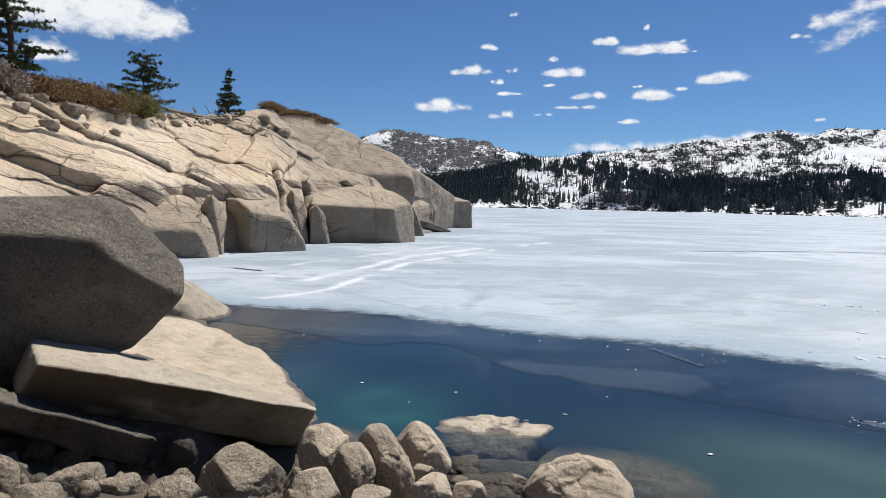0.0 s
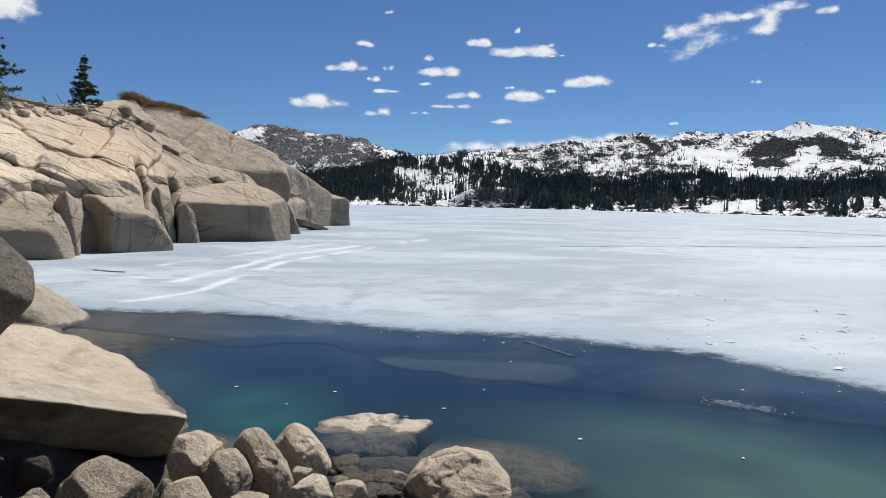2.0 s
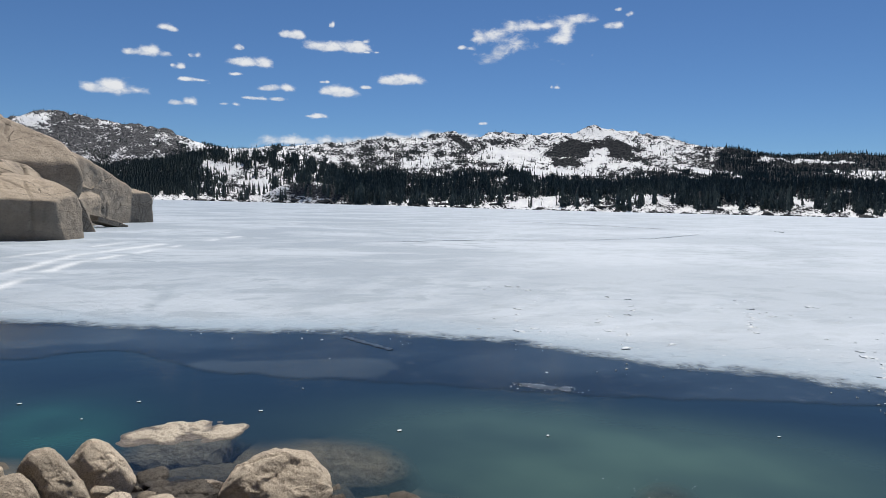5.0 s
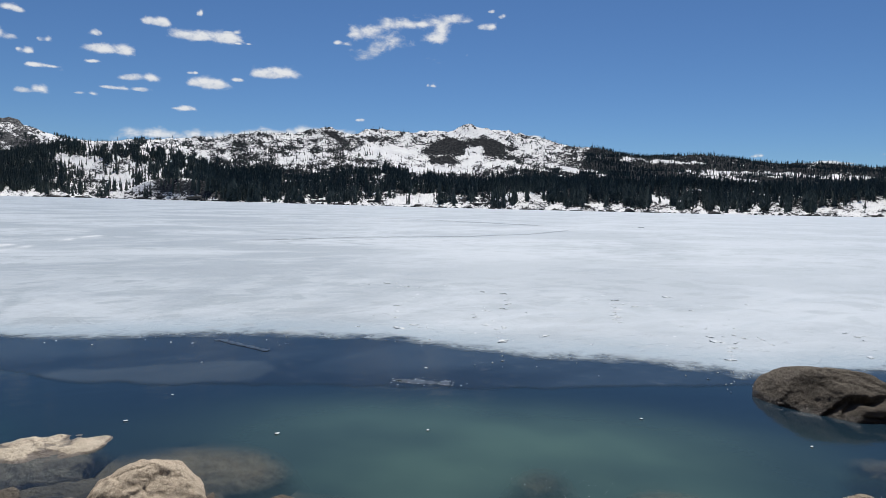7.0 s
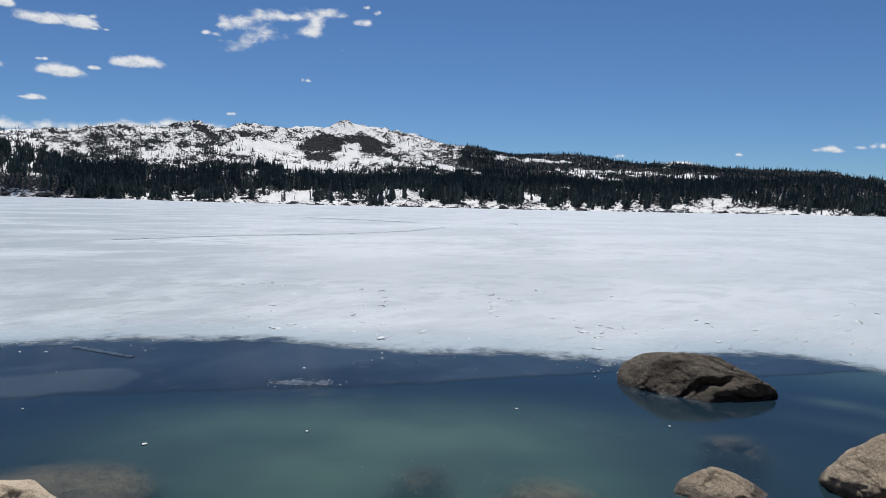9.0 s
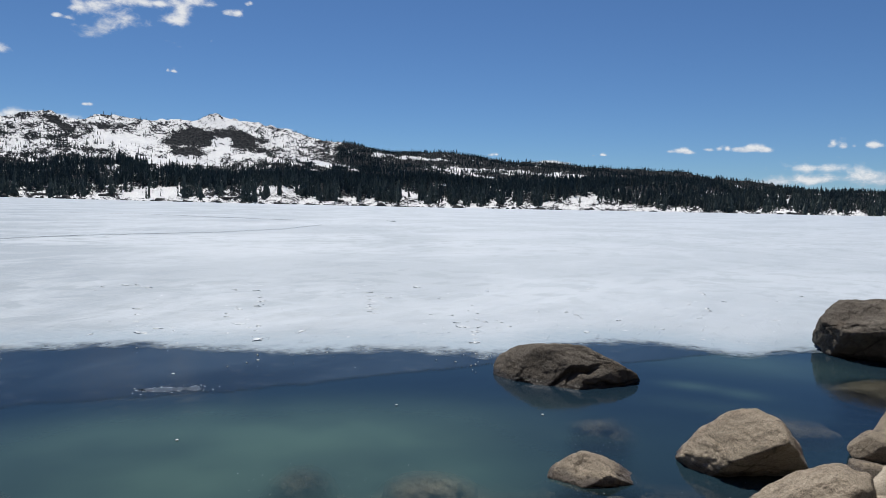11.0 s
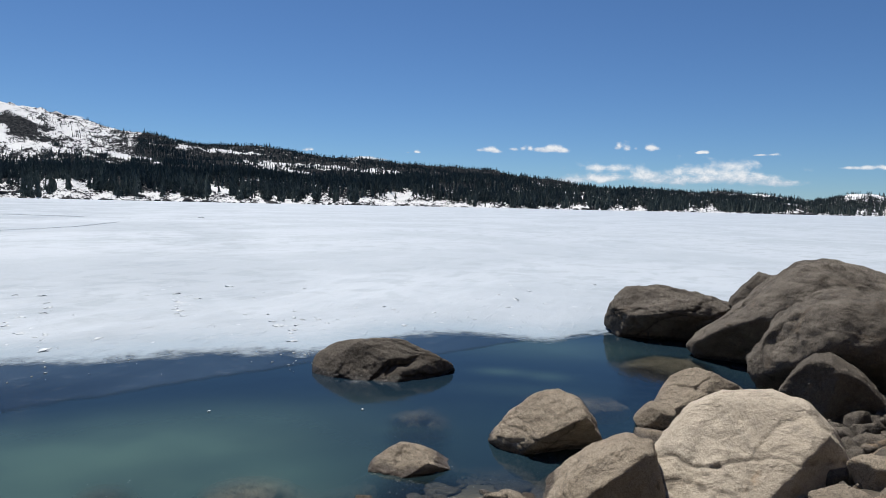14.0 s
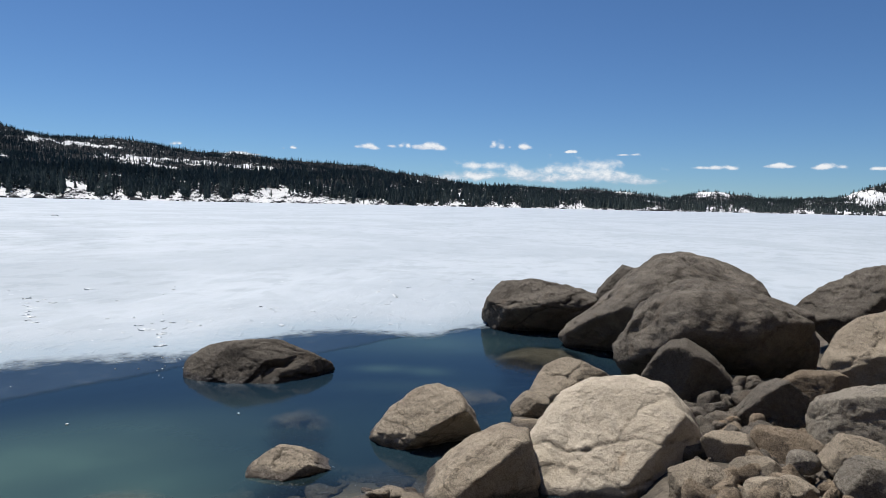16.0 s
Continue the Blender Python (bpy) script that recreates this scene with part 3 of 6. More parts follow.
thin = mesh_of("thin_ice", np.stack([R * np.sin(np.radians(A)), R * np.cos(np.radians(A)), 0 * R + 0.005], -1), grid_faces(len(i_az), len(t_q))[:, ::-1])
give(thin, "rim", R - R0)
X, Y = R * np.sin(np.radians(A)), R * np.cos(np.radians(A))
MILKY = np.zeros_like(X)
wave = fbm(np.stack([X * 0.9, Y * 0.9, 0 * X], -1), 3, 33)
for cx, cy, turn, wu, wv in ((2.2, 10.15, 14, 1.35, 0.72), (-1.9, 13.9, -8, 1.9, 1.25)):
    c, q = math.cos(radians(turn)), math.sin(radians(turn))
    u, w = ((X - cx) * c - (Y - cy) * q) / wu, ((X - cx) * q + (Y - cy) * c) / wv
    MILKY = np.maximum(MILKY, ease(1.05, 0.85, np.hypot(u, w) + 0.3 * wave))
give(thin, "milky", MILKY)
put("thin_ice", thin, M_THIN, label="thin clear grey-blue melting ice", category="lake ice", kind="structure")

# ---- far shore: hills and mountains as one rolling sheet ----
el_front = curve_of([(-20, 1.5), (-10, 1.5), (-3, 2.0), (3, 2.8), (5, 3.4), (8, 3.7), (11, 3.6), (13, 3.2), (15, 2.6), (18, 1.9), (22, 1.7), (26, 1.9), (30, 2.3), (34, 2.0),
                     (40, 1.7), (46, 1.7), (52, 1.5), (58, 1.5), (64, 1.6), (70, 1.9), (75, 1.9), (80, 1.2), (86, 1.0), (94, 0.6), (100, 0.35), (112, 0.4), (125, 0.5)])
el_back = curve_of([(-20, 3), (-14, 3.3), (-8.7, 4.4), (-6.9, 5.5), (-4.1, 6.3), (-1.3, 5.85), (1.9, 5.45), (3.8, 4.9), (5.2, 4.4), (8, 3.9), (10.8, 4.0), (16.9, 4.5),
                    (19, 5.0), (22.9, 5.2), (26.1, 5.8), (27.2, 5.4), (29, 5.8), (30.6, 5.6), (33.9, 5.55), (35.3, 5.7), (37, 6.35), (38, 6.0), (40.4, 5.6), (43.1, 5.1),
                    (46.8, 4.4), (49, 4.1), (52.9, 4.1), (58, 3.7), (61.6, 3.4), (67.6, 3.0), (72, 2.6), (77, 2.0), (85, 1.3), (94, 0.9), (99, 0.6), (102, 1.2), (104, 0.8),
                    (108, 0.7), (110, 1.0), (112.5, 1.7), (116, 1.9), (125, 1.5)])
BACK = 2700.0


def hill_height(az, r):
    rf = far_shore(az)
    r1 = rf * 1.75 + 60
    e1, e2 = el_front(az), el_back(az)
    q1 = np.clip((r - rf) / (r1 - rf), 0, 1)
    q2 = np.clip((r - r1) / (BACK - r1), 0, 1)
    e0 = -np.degrees(np.arctan2(2.9, rf))
    front = e0 + (e1 - e0) * (0.55 * q1 + 0.45 * ease(0.05, 1, q1))
    # behind the front crest the ground dips, then climbs to the mountains
    back = e1 - 0.5 * np.sin(np.pi * np.clip(q2 * 2.5, 0, 1)) * (q2 < 0.4) + (e2 - e1) * ease(0.12, 1.0, q2) ** 0.85
    e = np.where(r < r1, front, back)
    # crags along the skyline
    e = e + 0.10 * fbm(np.stack([az * 2.2, r / 400, 0 * az], -1), 4, 27) * ease(0.75, 1.0, q2) * ease(48, 40, az)
    # a bare rock dome that falls steeply to the shore on one side
    far = r - rf
    dome = np.exp(-((az - 14.6) / np.where(az > 14.6, 2.6, 3.6)) ** 4) * ease(4, 50, far) * ease(190, 70, far)
    e = e + 1.5 * dome
    z = EYE + r * np.tan(np.radians(e))
    x, y = r * np.sin(np.radians(az)), r * np.cos(np.radians(az))
    p = np.stack([x, y, 0 * x], -1)
    z = z + (fbm(p / 90, 4, 21) * 5.0 * ease(0.05, 0.6, q1) + fbm(p / 260, 4, 22) * 16 * q2 * (1 - ease(0.85, 1, q2) * 0.7)
             + ridged(p / 300, 3, 25) * 10 * q2)
    # hummocks of snow and rock by the water
    z = z + 1.3 * np.maximum(fbm(p / 16, 3, 28) + 0.2, 0) * ease(2, 14, far) * ease(150, 40, far) + 0.6 * np.maximum(fbm(p / 5, 3, 29), 0) * ease(1, 6, far) * ease(70, 20, far)
    return z - np.maximum(r - BACK, 0) * 0.4


# open snow (negative) and bare rock (positive): bearing, height, half widths, lean, how much
COVER = [(-5.8, 5.2, 0.9, 0.45, 0.5, -0.35), (-0.6, 5.4, 0.45, 0.5, 0.0, -0.16), (3.0, 4.5, 0.35, 0.3, 0.0, -0.2), (7.1, 2.4, 1.9, 0.5, 0.6, -0.22), (10.4, 1.2, 1.5, 0.8, -0.4, -0.24),
         (12.3, 2.3, 1.6, 0.3, 0.0, -0.12), (15.0, 1.0, 2.4, 0.7, 0.0, 0.10), (16.9, 0.7, 1.3, 0.9, 0.0, 0.2), (23.0, 3.5, 2.4, 0.5, 0.0, -0.12), (30.4, 4.15, 2.2, 0.42, -1.0, -0.28),
         (33.6, 2.85, 2.6, 0.22, 0.0, -0.32), (35.5, 4.62, 1.6, 0.62, 1.2, 0.5), (39.1, 4.65, 1.15, 0.75, -1.6, 0.5), (35.1, 3.55, 1.1, 0.24, 0.0, 0.42), (37.4, 4.0, 0.5, 1.0, 0.4, -0.22),
         (37.0, 5.7, 2.2, 0.4, -1.5, -0.12), (26.3, 5.1, 0.5, 0.45, -1.0, 0.25), (43.2, 4.55, 2.0, 0.4, -2.0, -0.10), (46.4, 2.85, 2.0, 0.16, -4.0, -0.34), (29.5, 5.1, 1.2, 0.14, 2.0, 0.12)]
RIDGE_SNOW = [(52.0, 3.68, 4.2, 0.12, -12.0, -0.24), (60.5, 2.68, 6.8, 0.18, -16.0, -0.36), (58.8, 2.2, 2.2, 0.13, -6.0, -0.24), (58.6, 1.6, 2.0, 0.10, -6.0, -0.22), (56.0, 2.5, 1.5, 0.16, 0.0, -0.2),
              (51.5, 0.75, 2.4, 0.35, -2.0, -0.20), (66.8, 0.5, 1.8, 0.3, 0.0, -0.14), (79.0, 1.5, 1.7, 0.18, -3.0, -0.18), (81.8, 0.6, 1.2, 0.22, 0.0, -0.16), (96.5, 1.3, 1.9, 0.22, -3.0, -0.28),
              (101.8, 1.2, 1.2, 0.25, 0.0, -0.20), (112.4, 1.2, 1.8, 0.35, 0.0, -0.22), (32.6, 0.35, 2.4, 0.4, 0.0, -0.2), (42.0, 0.7, 2.6, 0.4, 0.0, -0.14)]
wood_top = curve_of([(-20, 2.6), (-3, 2.9), (2, 3.4), (4.5, 3.9), (8, 3.7), (11, 3.2), (14, 3.0), (17, 3.2), (20, 2.6), (23, 2.4), (26, 2.9), (28, 2.9), (30, 2.4), (33, 2.2), (36, 2.7), (39, 2.9),
                     (42, 3.2), (44, 2.8), (46, 2.4), (48, 9.0), (60, 9.0), (94, 9.0), (125, 9.0)])


def cover_of(az, el):
    """How bare of snow the ground is (0 to 1), how pale its rock, and how densely it is wooded."""
    jut = fbm(np.stack([az * 1.1, el * 2.6, 0 * az], -1), 4, 91)
    jut2 = fbm(np.stack([az * 1.3 + 40, el * 2.6, 0 * az], -1), 4, 92)
    bare = 0.47 + 0.095 * ease(6, 2.5, az) * ease(2.8, 3.6, el) + 0.035 * ease(14, 18, az) * ease(34, 28, az) * ease(3.0, 3.6, el) + 0.075 * ease(6, 2.5, az) * ease(2.8, 3.6, el) - 0.005 * ease(29, 33, az) * ease(3.2, 4.0, el) + 0.14 * ease(42, 47, az) * ease(1.2, 2.2, el) * ease(120, 96, az) + 0.05 * ease(3.4, 2.4, el)
    opened = 0 * az
    for ca, ce, wa, we, lean, much in COVER + RIDGE_SNOW:
        g = np.exp(-np.abs((az + 0.5 * jut - ca - lean * (el - ce)) / wa) ** 3 - np.abs((el + 0.16 * jut2 - ce) / we) ** 3) if abs(lean) < 3 else \
            np.exp(-np.abs((az + 0.5 * jut - ca) / wa) ** 4 - np.abs((el + 0.10 * jut2 - ce - (az - ca) / (lean * 1.6)) / we) ** 3)
        bare = bare + much * g
        opened = np.maximum(opened, g * (much < -0.1))
    bare = bare - 0.06 * ease(0.5, 0.1, el)
    pale = np.clip(ease(7, 4, az) * ease(2.4, 3.2, el) + ease(11, 14, az) * ease(19, 17.5, az) * ease(2.0, 1.7, el) * 0.55 + 0.10 * ease(0.5, 0.2, el), 0, 1)
    wood = ease(0.0, 0.35, wood_top(az) - el + 0.75 * jut) * ease(0.0, 0.5, el + 0.5 * jut2 + 0.4 * ease(66, 76, az)) * (1 - 0.95 * opened)
    wood = wood * (1 - 0.97 * np.exp(-((az - 10.8 + 0.6 * jut) / 5.0) ** 6) * ease(2.9, 2.4, el + 0.3 * jut2)) * (1 - 0.8 * np.exp(-((az - 15.5) / 2.4) ** 6) * ease(1.9, 1.6, el))
    wood = np.maximum(wood, 0.9 * ease(0.25, 0.6, fbm(np.stack([az * 0.8, el * 2.2, 0 * az + 3], -1), 3, 93) + 0.25 * ease(17, 20, az)) * ease(30, 26, az) * ease(4.9, 4.4, el) * ease(8, 12, az))
    return np.clip(bare + 0.10 * wood, 0.05, 1), pale, np.clip(wood, 0, 1)


h_az = np.arange(-20, 125.1, 0.13)
h_q = np.concatenate([np.linspace(0, 0.30, 70), np.linspace(0.305, 1.0, 84), [1.06, 1.25]])
A, Q = [q.ravel() for q in np.meshgrid(h_az, h_q, indexing="ij")]
RF = far_shore(A)
R = RF + (BACK - RF) * Q ** 1.25
Z = hill_height(A, R)
hills = mesh_of("hills", np.stack([R * np.sin(np.radians(A)), R * np.cos(np.radians(A)), Z], -1), grid_faces(len(h_az), len(h_q))[:, ::-1])
E_NOW = np.degrees(np.arctan2(Z - EYE, R))
bare, pale, _ = cover_of(A, E_NOW)
give(hills, "bare", bare)
give(hills, "pale", pale)
give(hills, "across", A)
give(hills, "upslope", E_NOW)
put("hills", hills, M_HILL, label="snow-patched mountains and hills beyond the lake", category="mountain", kind="structure")


# ---- far forest: one object, thousands of small conifers ----
def cone_tree(sides, tiers, rng):
    """Unit conifer: a stem and overlapping ragged skirts, 1 high."""
    low, slim, bend = rng.uniform(0.04, 0.2), rng.uniform(0.10, 0.155), rng.uniform(0.7, 1.1)
    vs, fs = [(0.012, 0, 0), (-0.006, 0.01, 0), (-0.006, -0.01, 0), (0, 0, 0.7)], [(0, 1, 3), (1, 2, 3), (2, 0, 3)]
    for k in range(tiers):
        z0, z1 = low + (0.92 - low) * k / tiers, low + (0.92 - low) * (k + 1.8) / tiers
        rad = (slim * (1 - k / tiers) ** bend + 0.014) * rng.uniform(0.75, 1.2)
        b = len(vs)
        for s in range(sides):
            a = 2 * math.pi * (s + 0.5 * (k % 2)) / sides
            q = rad * rng.uniform(0.5, 1.25)
            vs.append((q * math.cos(a), q * math.sin(a), z0 + rng.uniform(-0.05, 0.03)))
        vs.append((0, 0, min(z1, 1.0)))
        fs += [(b + s, b + (s + 1) % sides, b + sides) for s in range(sides)]
    return np.array(vs), np.array(fs)


def forest(name, count, accept, heights, seed, sides=5, tiers=4, label="", r_range=None, span=(-12, 120)):
    rng = np.random.default_rng(seed)
    pyr = random.Random(seed)
    kinds = [cone_tree(sides, tiers, pyr) for _ in range(10)]
    az = rng.uniform(span[0], span[1], count * 8)
    q = rng.uniform(0, 1, count * 8)
    rf = far_shore(az)
    lo, hi = r_range(az)
    r = lo + (hi - lo) * q
    z = hill_height(az, r) - 0.4
    keep = rng.uniform(0, 1, len(az)) < accept(az, r, np.degrees(np.arctan2(z - EYE, r)))
    az, r, z = az[keep][:count], r[keep][:count], z[keep][:count]
    vs, fs, base = [], [], 0
    size = rng.uniform(heights[0], heights[1], len(az)) * rng.choice([0.4, 0.6, 0.85, 1.0, 1.0, 1.2], len(az))
    turn = rng.uniform(0, 6.28, len(az))
    which = rng.integers(0, len(kinds), len(az))
    for kk, (kv, kf) in enumerate(kinds):
        s = np.where(which == kk)[0]
        c, sn = np.cos(turn[s])[:, None], np.sin(turn[s])[:, None]
        wide = rng.uniform(0.8, 1.25, len(s))[:, None]
        px = (kv[:, 0] * c - kv[:, 1] * sn) * size[s][:, None] * wide + (r[s] * np.sin(np.radians(az[s])))[:, None]
        py = (kv[:, 0] * sn + kv[:, 1] * c) * size[s][:, None] * wide + (r[s] * np.cos(np.radians(az[s])))[:, None]
        pz = kv[:, 2] * size[s][:, None] + z[s][:, None]
        vs.append(np.stack([px, py, pz], -1).reshape(-1, 3))
        fs.append((kf[None] + (np.arange(len(s)) * len(kv))[:, None, None] + base).reshape(-1, 3))
        base += len(s) * len(kv)
    put(name, mesh_of(name, np.concatenate(vs), np.concatenate(fs), False), M_FAR_TREE, label=label, category="forest", kind="stuff")


def spots(az, r, scale, seed):
    x, y = r * np.sin(np.radians(az)), r * np.cos(np.radians(az))
    return fbm(np.stack([x / scale, y / scale, 0 * x], -1), 3, seed)


def front_woods(az, r, el):
    stand = ease(-0.35, 0.25, spots(az, r, 45, 41) + 0.6 * spots(az, r, 14, 42))
    return cover_of(az, el)[2] * (0.15 + 0.85 * stand) + 0.012 * (el > 0.2)


def back_woods(az, r, el):
    clump = spots(az, r, 240, 43) + 0.5 * spots(az, r, 60, 44)
    bare, pale, wood = cover_of(az, el)
    return np.clip(wood * 0.9 + (0.03 + 0.16 * ease(0.1, 0.5, clump)) * ease(0.2, 0.36, bare), 0, 1)


forest("shore_forest", 15000, front_woods, (8, 15), 51, 5, 6, "dark conifer forest on the snowy far shore", lambda az: (far_shore(az) * 1.01, far_shore(az) * 1.85 + 60))
forest("lake_forest", 15000, front_woods, (11, 20), 53, 5, 6, "dense dark conifers on the wooded hill", lambda az: (far_shore(az) * 1.01, far_shore(az) * 1.85 + 60), (-10, 22))
forest("ridge_forest", 34000, lambda az, r, el: ease(40, 46, az) * cover_of(az, el)[2], (8, 14), 54, 4, 3, "dense dark conifers on the long wooded ridge",
       lambda az: (far_shore(az) * 1.75 + 60, 0 * az + BACK - 10), (40, 118))
forest("mountain_forest", 20000, back_woods, (6, 12), 52, 4, 3, "dark conifers thinning out up the mountains", lambda az: (far_shore(az) * 1.75 + 60, 0 * az + BACK - 10), (-12, 50))

# ---- stones ----
ICO = {}


def ico(sub):
    if sub not in ICO:
        bm = bmesh.new()
        bmesh.ops.create_icosphere(bm, subdivisions=sub, radius=1)
        v = np.array([tuple(q.co) for q in bm.verts])
        f = np.array([[q.index for q in p.verts] for p in bm.faces])
        bm.free()
        ICO[sub] = (v / np.linalg.norm(v, axis=1)[:, None], f)
    return ICO[sub]


def stone_mesh(name, half, seed, outline=None, box=3.0, depth=2.3, cuts=7, deep=0.8, edge=16, sub=4, wob=0.05, grain=0.014, planes=(), crack=0.0, steps=0.0, joint=(0.7, 0.7, 1.7), flake=0.022, rusty_shade=0.0, gap=0.0, bend=0.10, ledges=4, stain=0.6):
    """A boulder: its front outline, rounded in depth, chipped by planes and worn. half: half sizes; planes: own cuts in units of the half sizes."""
    d, f = ico(sub)
    rng = np.random.default_rng(seed)
    x, y, z = d.T
    if outline is None:
        front = (np.abs(x) ** box + np.abs(z) ** box) ** (1 / box)
    else:
        front = 0
        c = np.mean(outline, 0)
        for (ax, az), (bx, bz) in zip(outline, outline[1:] + outline[:1]):
            n = np.array([bz - az, ax - bx])
            n = n / np.linalg.norm(n)
            if n @ (np.array([ax, az]) - c) < 0:
                n = -n
            h = max(float(n @ np.array([ax, az])), 0.12)
            front = front + np.maximum((n[0] * x + n[1] * z) / h, 0) ** edge
        front = front ** (1 / edge)
    g = (front ** depth + np.abs(y) ** depth) ** (edge / depth)
    for _ in range(cuts):
        n = rng.normal(size=3) * np.array([1, 1, 0.8])
        n /= np.linalg.norm(n)
        g = g + np.maximum(d @ n / rng.uniform(deep, deep + 0.22), 0) ** edge
    for nx, ny, nz, h in planes:
        n = np.array([nx, ny, nz]) / math.sqrt(nx * nx + ny * ny + nz * nz)
        g = g + np.maximum(d @ n / h, 0) ** edge
    p = d * (g ** (-1 / edge))[:, None] * np.array(half)
    mean = (half[0] + half[1] + half[2]) / 3
    out = p / np.array(half)
    out = out / np.linalg.norm(out, axis=1)[:, None]
    q = p / mean
    bump = wob * fbm(q * 1.4 + seed * 3.1, 3, seed) + grain * fbm(q * 8 + seed, 3, seed + 5)
    bump = bump - 0.8 * wob * np.maximum(ridged(q * 1.1 + seed * 0.7, 2, seed + 3) - 1.05, 0)
    if flake:
        # spalled sheets: a few sharp ledges that run across the stone and die away behind
        for _ in range(ledges):
            n = rng.normal(size=3)
            n /= np.linalg.norm(n)
            level = q @ n + 0.45 * fbm(q * 0.8 + seed * 1.3, 4, seed + 17) - rng.uniform(-0.5, 0.7)
            bump = bump - flake * rng.uniform(0.5, 1.2) * ease(0, 0.03, level) * np.exp(-np.maximum(level, 0) / 0.3) * ease(-0.1, 0.35, vnoise(q * 0.9 + seed, seed + 19) + 0.15)
    if crack:
        line = np.zeros(len(q))
        for _ in range(3):
            n = rng.normal(size=3) * np.array(joint)
            n /= np.linalg.norm(n)
            off = np.abs(q @ n - rng.uniform(-0.5, 0.5) + bend * fbm(q * 1.7 + seed * 1.7, 4, seed + 9))
            line = np.maximum(line, np.exp(-(off / (gap or (0.014 if sub > 5 else 0.026))) ** 2) * ease(-0.25, 0.1, vnoise(q * 1.1 + seed, seed + 11)))
        bump = bump - crack * line
    if steps:
        lay = q[:, 2] * 4 + 0.9 * fbm(q * 0.9 + seed, 2, seed + 2)
        bump = bump + steps * (1 - (lay - np.floor(lay)))
    me = mesh_of(name, p + out * (bump * mean)[:, None], f)
    if rusty_shade:
        # an old fracture face, brown with iron; the brown also paints in its shade
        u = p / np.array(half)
        give(me, "rust_shade", rusty_shade * ease(-0.02, 0.06, -u[:, 1] - 0.955 + 0.35 * np.maximum(0.9 - u[:, 2], 0) + 0.05 * fbm(q * 4 + seed, 3, seed + 23)))
    give(me, "crack", stain * line if crack else np.zeros(len(p)))
    return me


def stone(name, at, az, half, seed, material, label="", tilt=(0, 0), group="", category="rock", parent=None, **shape):
    me = stone_mesh(name, half, seed, **shape)
    m = pose(at[0], at[1], at[2], tilt[0], tilt[1], -az)
    if parent is not None:
        return put(name, me, material, parent, m=m)
    return put(name, me, material, label=label, category=category, group=group, m=m)


# ---- granite headland: sloping sheets of rock, and the blocks of its foot ----
BASE = np.array([(-17, 20), (-12.5, 26.5), (-11, 30.5), (-8.6, 34.6), (-8.3, 40), (-5, 46.5), (-3.2, 59), (0.8, 74), (1.2, 77), (-7, 92)], float)
CREST = np.array([(-22, 22, 6.4), (-18.4, 29, 7.0), (-17.0, 40, 7.5), (-15.0, 46, 8.1), (-13.4, 54, 9.6), (-11, 60, 9.6), (-7, 67, 7.3), (0.0, 75, 3.9),
                  (0.6, 78, 3.5), (-9, 90, 7.5)], float)
FACE = np.array([1.3, 1.7, 1.9, 2.0, 2.4, 2.6, 2.4, 2.8, 2.9, 2.8])
SADDLE = ((-14, -13.2, -11.0, -9.4, -5.8, -3.3), (7.4, 6.4, 4.4, 2.9, 2.1, 1.0))
NS, NV = 860, 420


